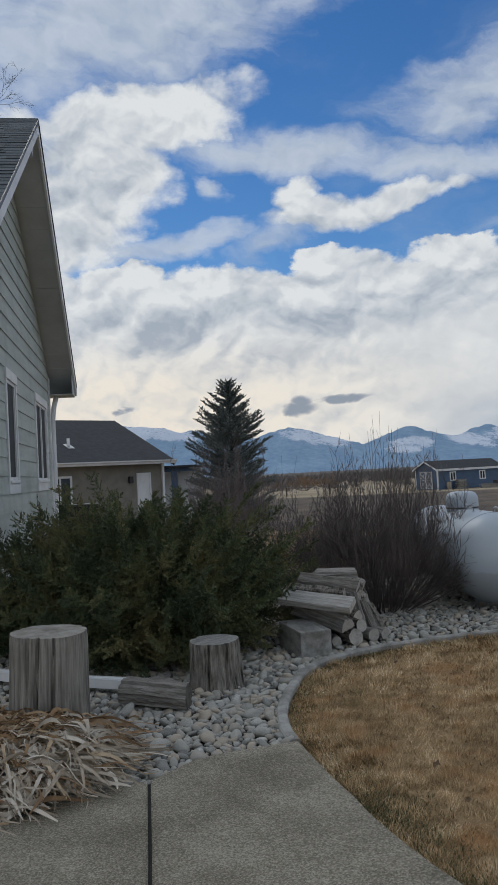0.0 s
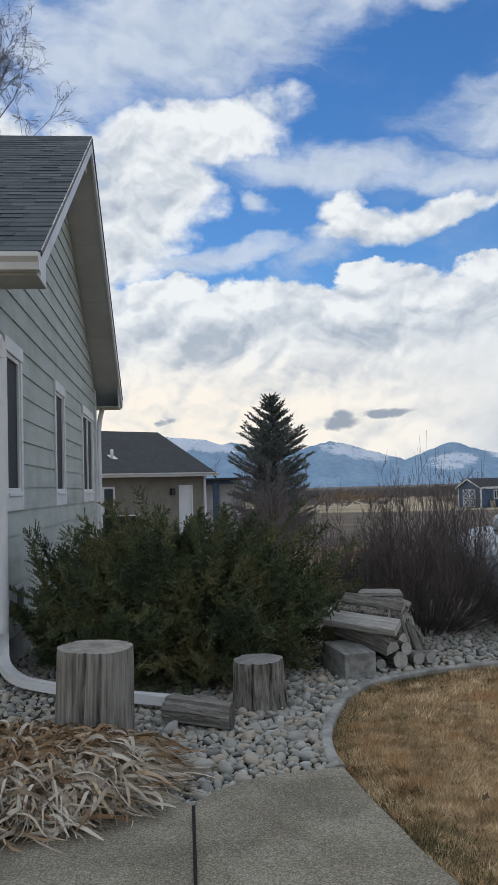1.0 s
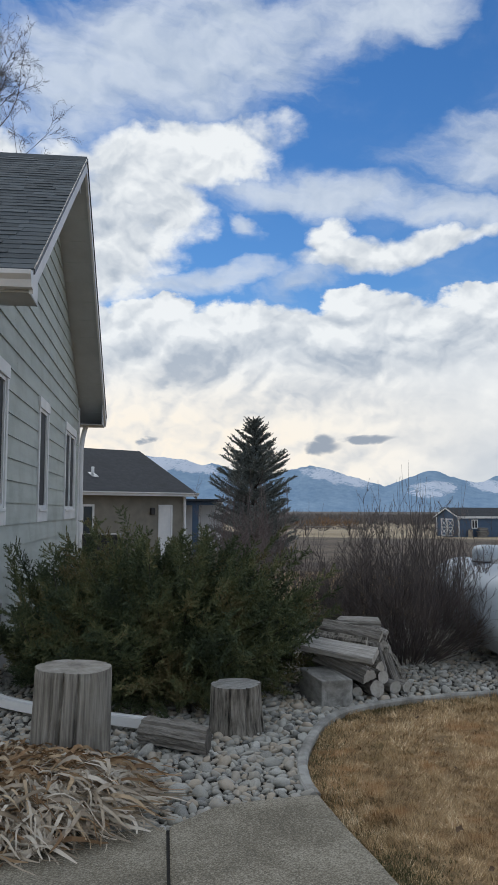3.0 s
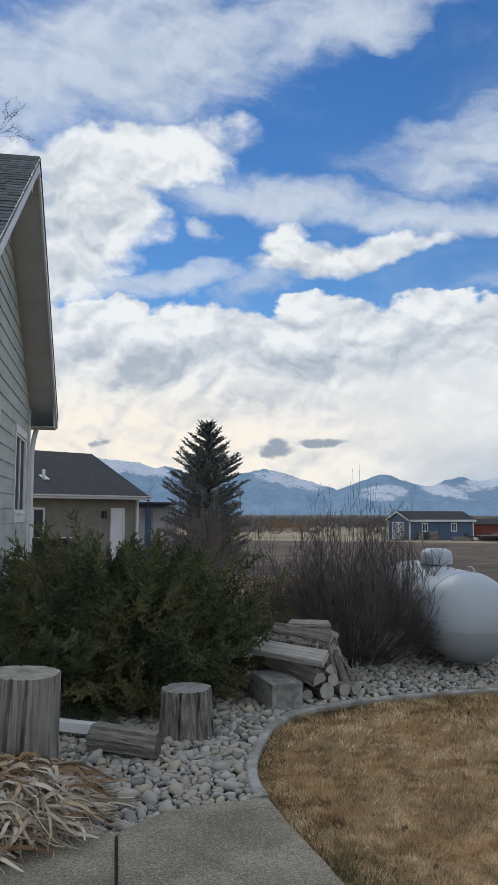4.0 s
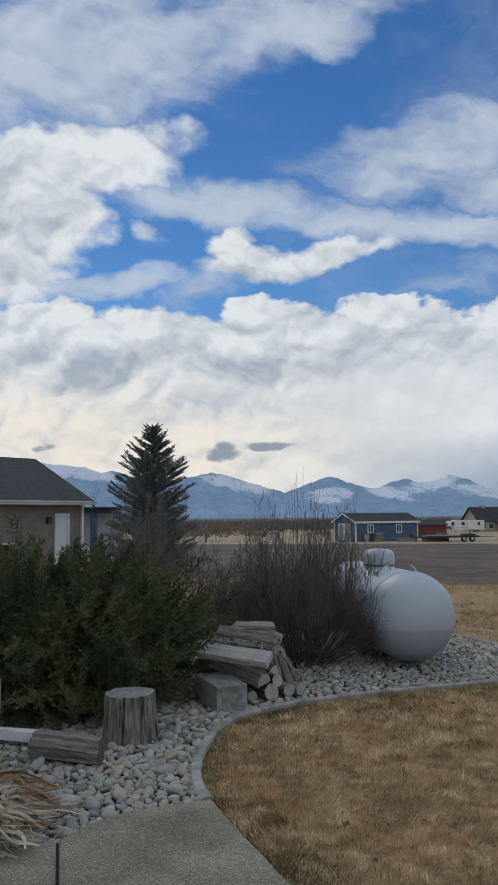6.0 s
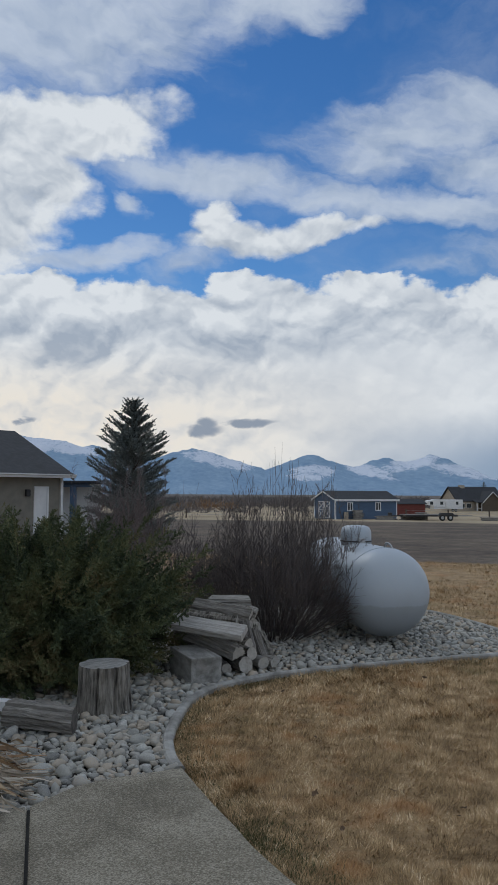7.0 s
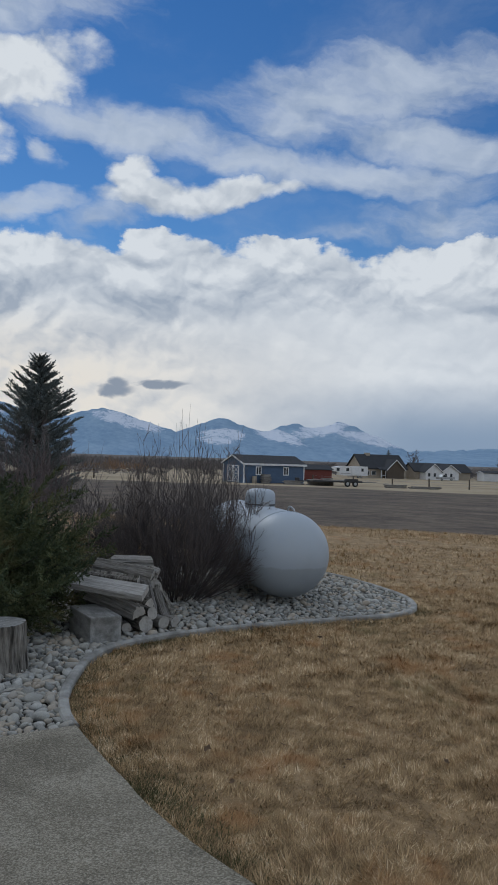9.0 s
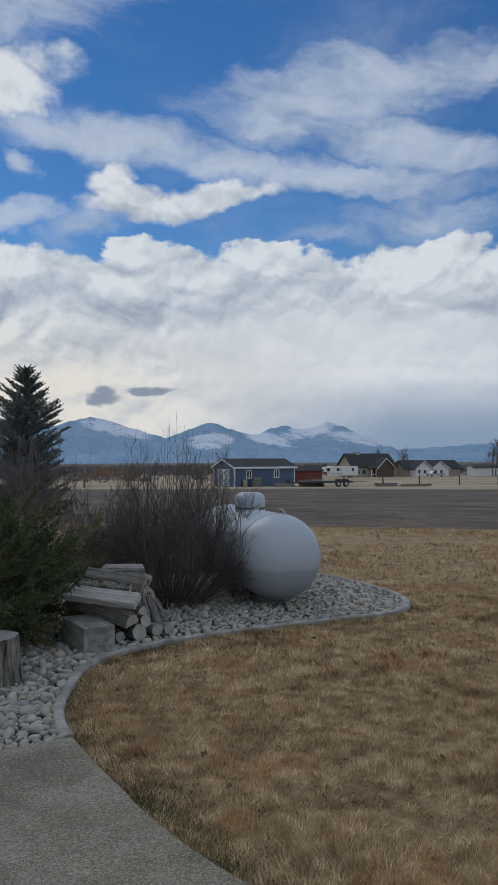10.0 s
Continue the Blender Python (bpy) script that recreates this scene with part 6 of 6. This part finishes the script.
# ---- lawn: loose dry blades, thick near the walk ----
def build_grass():
    rng = np.random.default_rng(5)
    parts_ = []
    for y0, y1, x0, x1, n, ln, w in ((1.6, 5.2, -0.2, 4.0, 260000, 0.042, 0.0036), (5.2, 9.0, -0.2, 7.0, 220000, 0.046, 0.0052), (9.0, 21.0, -4.0, 13.0, 160000, 0.055, 0.011)):
        X, Y = rng.uniform(x0, x1, n), rng.uniform(y0, y1, n)
        keep = inside_many(LAWN, X, Y) & (0.47 * X + 0.88 * Y < 19.2)
        X, Y = X[keep], Y[keep]
        n = len(X)
        # tussocks lean together
        c1 = np.sin(X * 11.3 + 2.3 * np.sin(Y * 7.3 + X)) * np.cos(Y * 9.7 + 2.1 * np.sin(X * 6.1 - Y))
        c2 = np.sin(X * 2.3 + 2 * np.sin(Y * 1.7)) * np.cos(Y * 2.9)
        az = rng.normal(size=n) * 1.2 + 2.4 * c1 + 2.2 * c2 + 1.0
        tilt = rng.uniform(0.55, 1.45, n)
        L_ = ln * rng.uniform(0.5, 1.4, n) * (1 + 0.35 * c1 + 0.3 * c2)
        d = np.stack([np.cos(az) * np.sin(tilt), np.sin(az) * np.sin(tilt), np.cos(tilt)], -1)
        s = np.stack([-np.sin(az), np.cos(az), 0 * az], -1)
        z = np.array([ground_z(a, b) for a, b in zip(X, Y)]) - 0.022 + 0.016 * np.maximum(0, c1)
        p = np.stack([X, Y, z], -1)
        parts_.append(np.stack([p - s * w / 2, p + s * w / 2, p + d * L_[:, None]], 1))
    ob = tris("lawn_grass", np.concatenate(parts_), M_lawn)
    tagged(ob, "dormant straw-coloured lawn grass with brown patches", "grass", kind="stuff")
    # longer, greener fringe where the lawn meets the walk and the edging
    rng = np.random.default_rng(6)
    P = []
    for line, off, n in (([(p.x, p.y) for p in smooth_path([(*p, 0) for p in WALK_RIGHT], 4)], 0.05, 15000), (EDGE_LINE, 0.075, 12000)):
        line = [q for q in line if q[1] < 8.5 and q[1] > 1.2]
        for _ in range(n):
            k = rng.integers(0, len(line) - 1)
            t = rng.random()
            a, b = np.array(line[k]), np.array(line[k + 1])
            q = a + (b - a) * t
            tan = (b - a) / (np.linalg.norm(b - a) + 1e-9)
            nrm = np.array([tan[1], -tan[0]])
            if nrm[0] * (2.5 - q[0]) + nrm[1] * (4.0 - q[1]) < 0:
                nrm = -nrm
            q = q + nrm * (off - 0.045 + abs(rng.normal()) * 0.12)
            az, tilt = rng.uniform(0, 2 * np.pi), rng.uniform(0.4, 1.35)
            L_ = rng.uniform(0.015, 0.042)
            p = np.array([q[0], q[1], -0.025])
            d = np.array([math.cos(az) * math.sin(tilt), math.sin(az) * math.sin(tilt), math.cos(tilt)])
            s = np.array([-math.sin(az), math.cos(az), 0]) * 0.0024
            P.append([p - s, p + s, p + d * L_])
    ob = tris("edge_grass", np.array(P), M_fringe)
    tagged(ob, "longer olive and brown grass along the paving edge", "grass", kind="stuff")


M_fringe = material("edge_grass_blades", [(0.05, 0.06, 0.022), (0.095, 0.095, 0.036), (0.18, 0.145, 0.065)], 3, rough=0.9, island=0.7, bump=0.0, stain=0)
build_grass()


def build_fallen_leaves():
    rng = random.Random(9)
    meshes = []
    for k in range(4):
        V = [(0, 0, 0.004)]
        for i in range(9):
            a = 2 * math.pi * i / 9
            r = 0.022 * (1.0 if i % 2 else 0.7) * rng.uniform(0.8, 1.2)
            V.append((r * 1.4 * math.cos(a), r * math.sin(a), 0.006 + 0.010 * rng.random()))
        me = bpy.data.meshes.new("fallen_leaf")
        me.from_pydata(V, [], [(0, 1 + i, 1 + (i + 1) % 9) for i in range(9)])
        me.materials.append(M_leaf)
        meshes.append(me)
    made = 0
    while made < 90:
        x, y = rng.uniform(0.2, 6.5), rng.uniform(3.0, 14.0)
        if not inside(LAWN, x, y):
            continue
        ob = new("fallen_leaf", rng.choice(meshes))
        ob.matrix_world = pose(x, y, 0.012, rng.uniform(-25, 25), rng.uniform(-25, 25), rng.uniform(0, 360))
        k = rng.uniform(0.35, 0.85)
        ob.scale = (k, k, k)
        tagged(ob, "small curled brown leaf on the lawn", "leaf", "fallen leaves")
        made += 1


build_fallen_leaves()


# ---- shingle tabs on the front slope ----
def build_shingles():
    rng = random.Random(3)
    rise, run = Z_PEAK - Z_EAVE_NEAR, V_PEAK - V_EAVE_NEAR
    ln = math.hypot(rise, run)
    c, s_ = run / ln, rise / ln
    e = 0.142
    single = 0
    V_all, F_all = [], []
    for j in range(int(ln / e)):
        a, b = j * e, (j + 1) * e + 0.02
        x = RAKE_S - 0.001
        while x > RAKE_S - 4.6:
            w = rng.uniform(0.13, 0.34)
            x2 = x - w
            up = 0.011 + rng.choice([0.0, 0.0, 0.005])
            V = []
            for d, h in ((a, up), (b, 0.006), (b, 0.001), (a, 0.001)):
                v, z = V_EAVE_NEAR + d * c - h * s_, Z_EAVE_NEAR + d * s_ + h * c
                V += [(x2 + 0.002, v, z), (x, v, z)]
            F = [(0, 1, 3, 2), (0, 6, 7, 1), (0, 2, 4, 6), (1, 7, 5, 3)]
            if single < 300 and x > RAKE_S - 3.2 and j < 22:
                raw("shingle", V, F, M_shingle_part, house_roof)
                single += 1
            else:
                n = len(V_all)
                V_all += V
                F_all += [tuple(i + n for i in f) for f in F]
            x = x2
    tagged(raw("shingle_field", V_all, F_all, M_shingle, house_roof), kind="stuff")


build_shingles()


# ---- river stones ----
def build_stones():
    """Rounded stones packed over the bed: large first, then small ones in the gaps."""
    rng = random.Random(14)
    shapes = []
    for k in range(14):
        bm = bmesh.new()
        bmesh.ops.create_icosphere(bm, subdivisions=2, radius=1.0)
        for v in bm.verts:
            p = v.co.copy()
            q = max(abs(p.x), abs(p.y), abs(p.z))
            p = p * (0.72 + 0.28 / q * 0.75)
            v.co = p * (1 + 0.55 * noise.noise(p * 1.0 + Vector((k * 5.3, 0, 0))) + 0.20 * noise.noise(p * 2.2 + Vector((k, 7, 0))))
        me = bpy.data.meshes.new("stone")
        bm.to_mesh(me)
        bm.free()
        me.polygons.foreach_set("use_smooth", [True] * len(me.polygons))
        me.materials.append(M_rock_part)
        shapes.append((me, np.array([v.co for v in me.vertices]), [tuple(p.vertices) for p in me.polygons]))
    cell, grid, placed = 0.115, {}, []
    blocked = [(-1.37, 4.72, 0.20), (-0.515, 5.62, 0.15), (0.11, 6.50, 0.15)]
    for lo, hi, tries, gap in ((0.034, 0.046, 900, 0.95), (0.025, 0.034, 12000, 0.92), (0.017, 0.025, 40000, 0.88), (0.010, 0.017, 56000, 0.84)):
        for _ in range(tries):
            x, y = rng.uniform(-3.2, 3.5), rng.uniform(3.7, 10.4)
            if rng.random() < 0.4:
                x, y = rng.uniform(-1.8, 0.6), rng.uniform(3.8, 6.6)
            r = rng.uniform(lo, hi)
            if not inside(BED, x, y) or any(math.hypot(x - a, y - b) < c + r for a, b, c in blocked):
                continue
            i, j = int(x // cell), int(y // cell)
            if any(math.hypot(x - a, y - b) < (r + q) * gap for di in (-1, 0, 1) for dj in (-1, 0, 1) for a, b, q in grid.get((i + di, j + dj), ())):
                continue
            grid.setdefault((i, j), []).append((x, y, r))
            placed.append((x, y, r))
    bed = tagged(empty("stone_bed"), "bed of rounded grey and tan river stones", "stones", kind="structure")
    near = [p for p in placed if p[1] < 5.2 and p[0] > -1.1 and p[2] > 0.019][:300]
    chosen = set(near)
    V_all, F_all, count = [], [], 0
    for x, y, r in placed:
        me, co, faces = rng.choice(shapes)
        el_, fl = rng.uniform(1.0, 1.6), rng.uniform(0.5, 0.85)
        # larger stones lie higher, so the smaller sit in the joints
        m = pose(x, y, r * fl * rng.uniform(0.1, 0.75) - 0.014, rng.uniform(-32, 32), rng.uniform(-32, 32), rng.uniform(0, 360)) @ Matrix.Diagonal((r * el_, r / el_ ** 0.3, r * fl, 1))
        if (x, y, r) in chosen:
            ob = new("stone", me)
            ob.parent = bed
            ob.matrix_local = m
        else:
            M = np.array(m)
            V_all.append(co @ M[:3, :3].T + M[:3, 3])
            F_all += [tuple(i + count for i in f) for f in faces]
            count += len(co)
    tagged(raw("stone_field", np.concatenate(V_all).tolist(), F_all, M_rock, bed, smooth=True), kind="stuff")


build_stones()
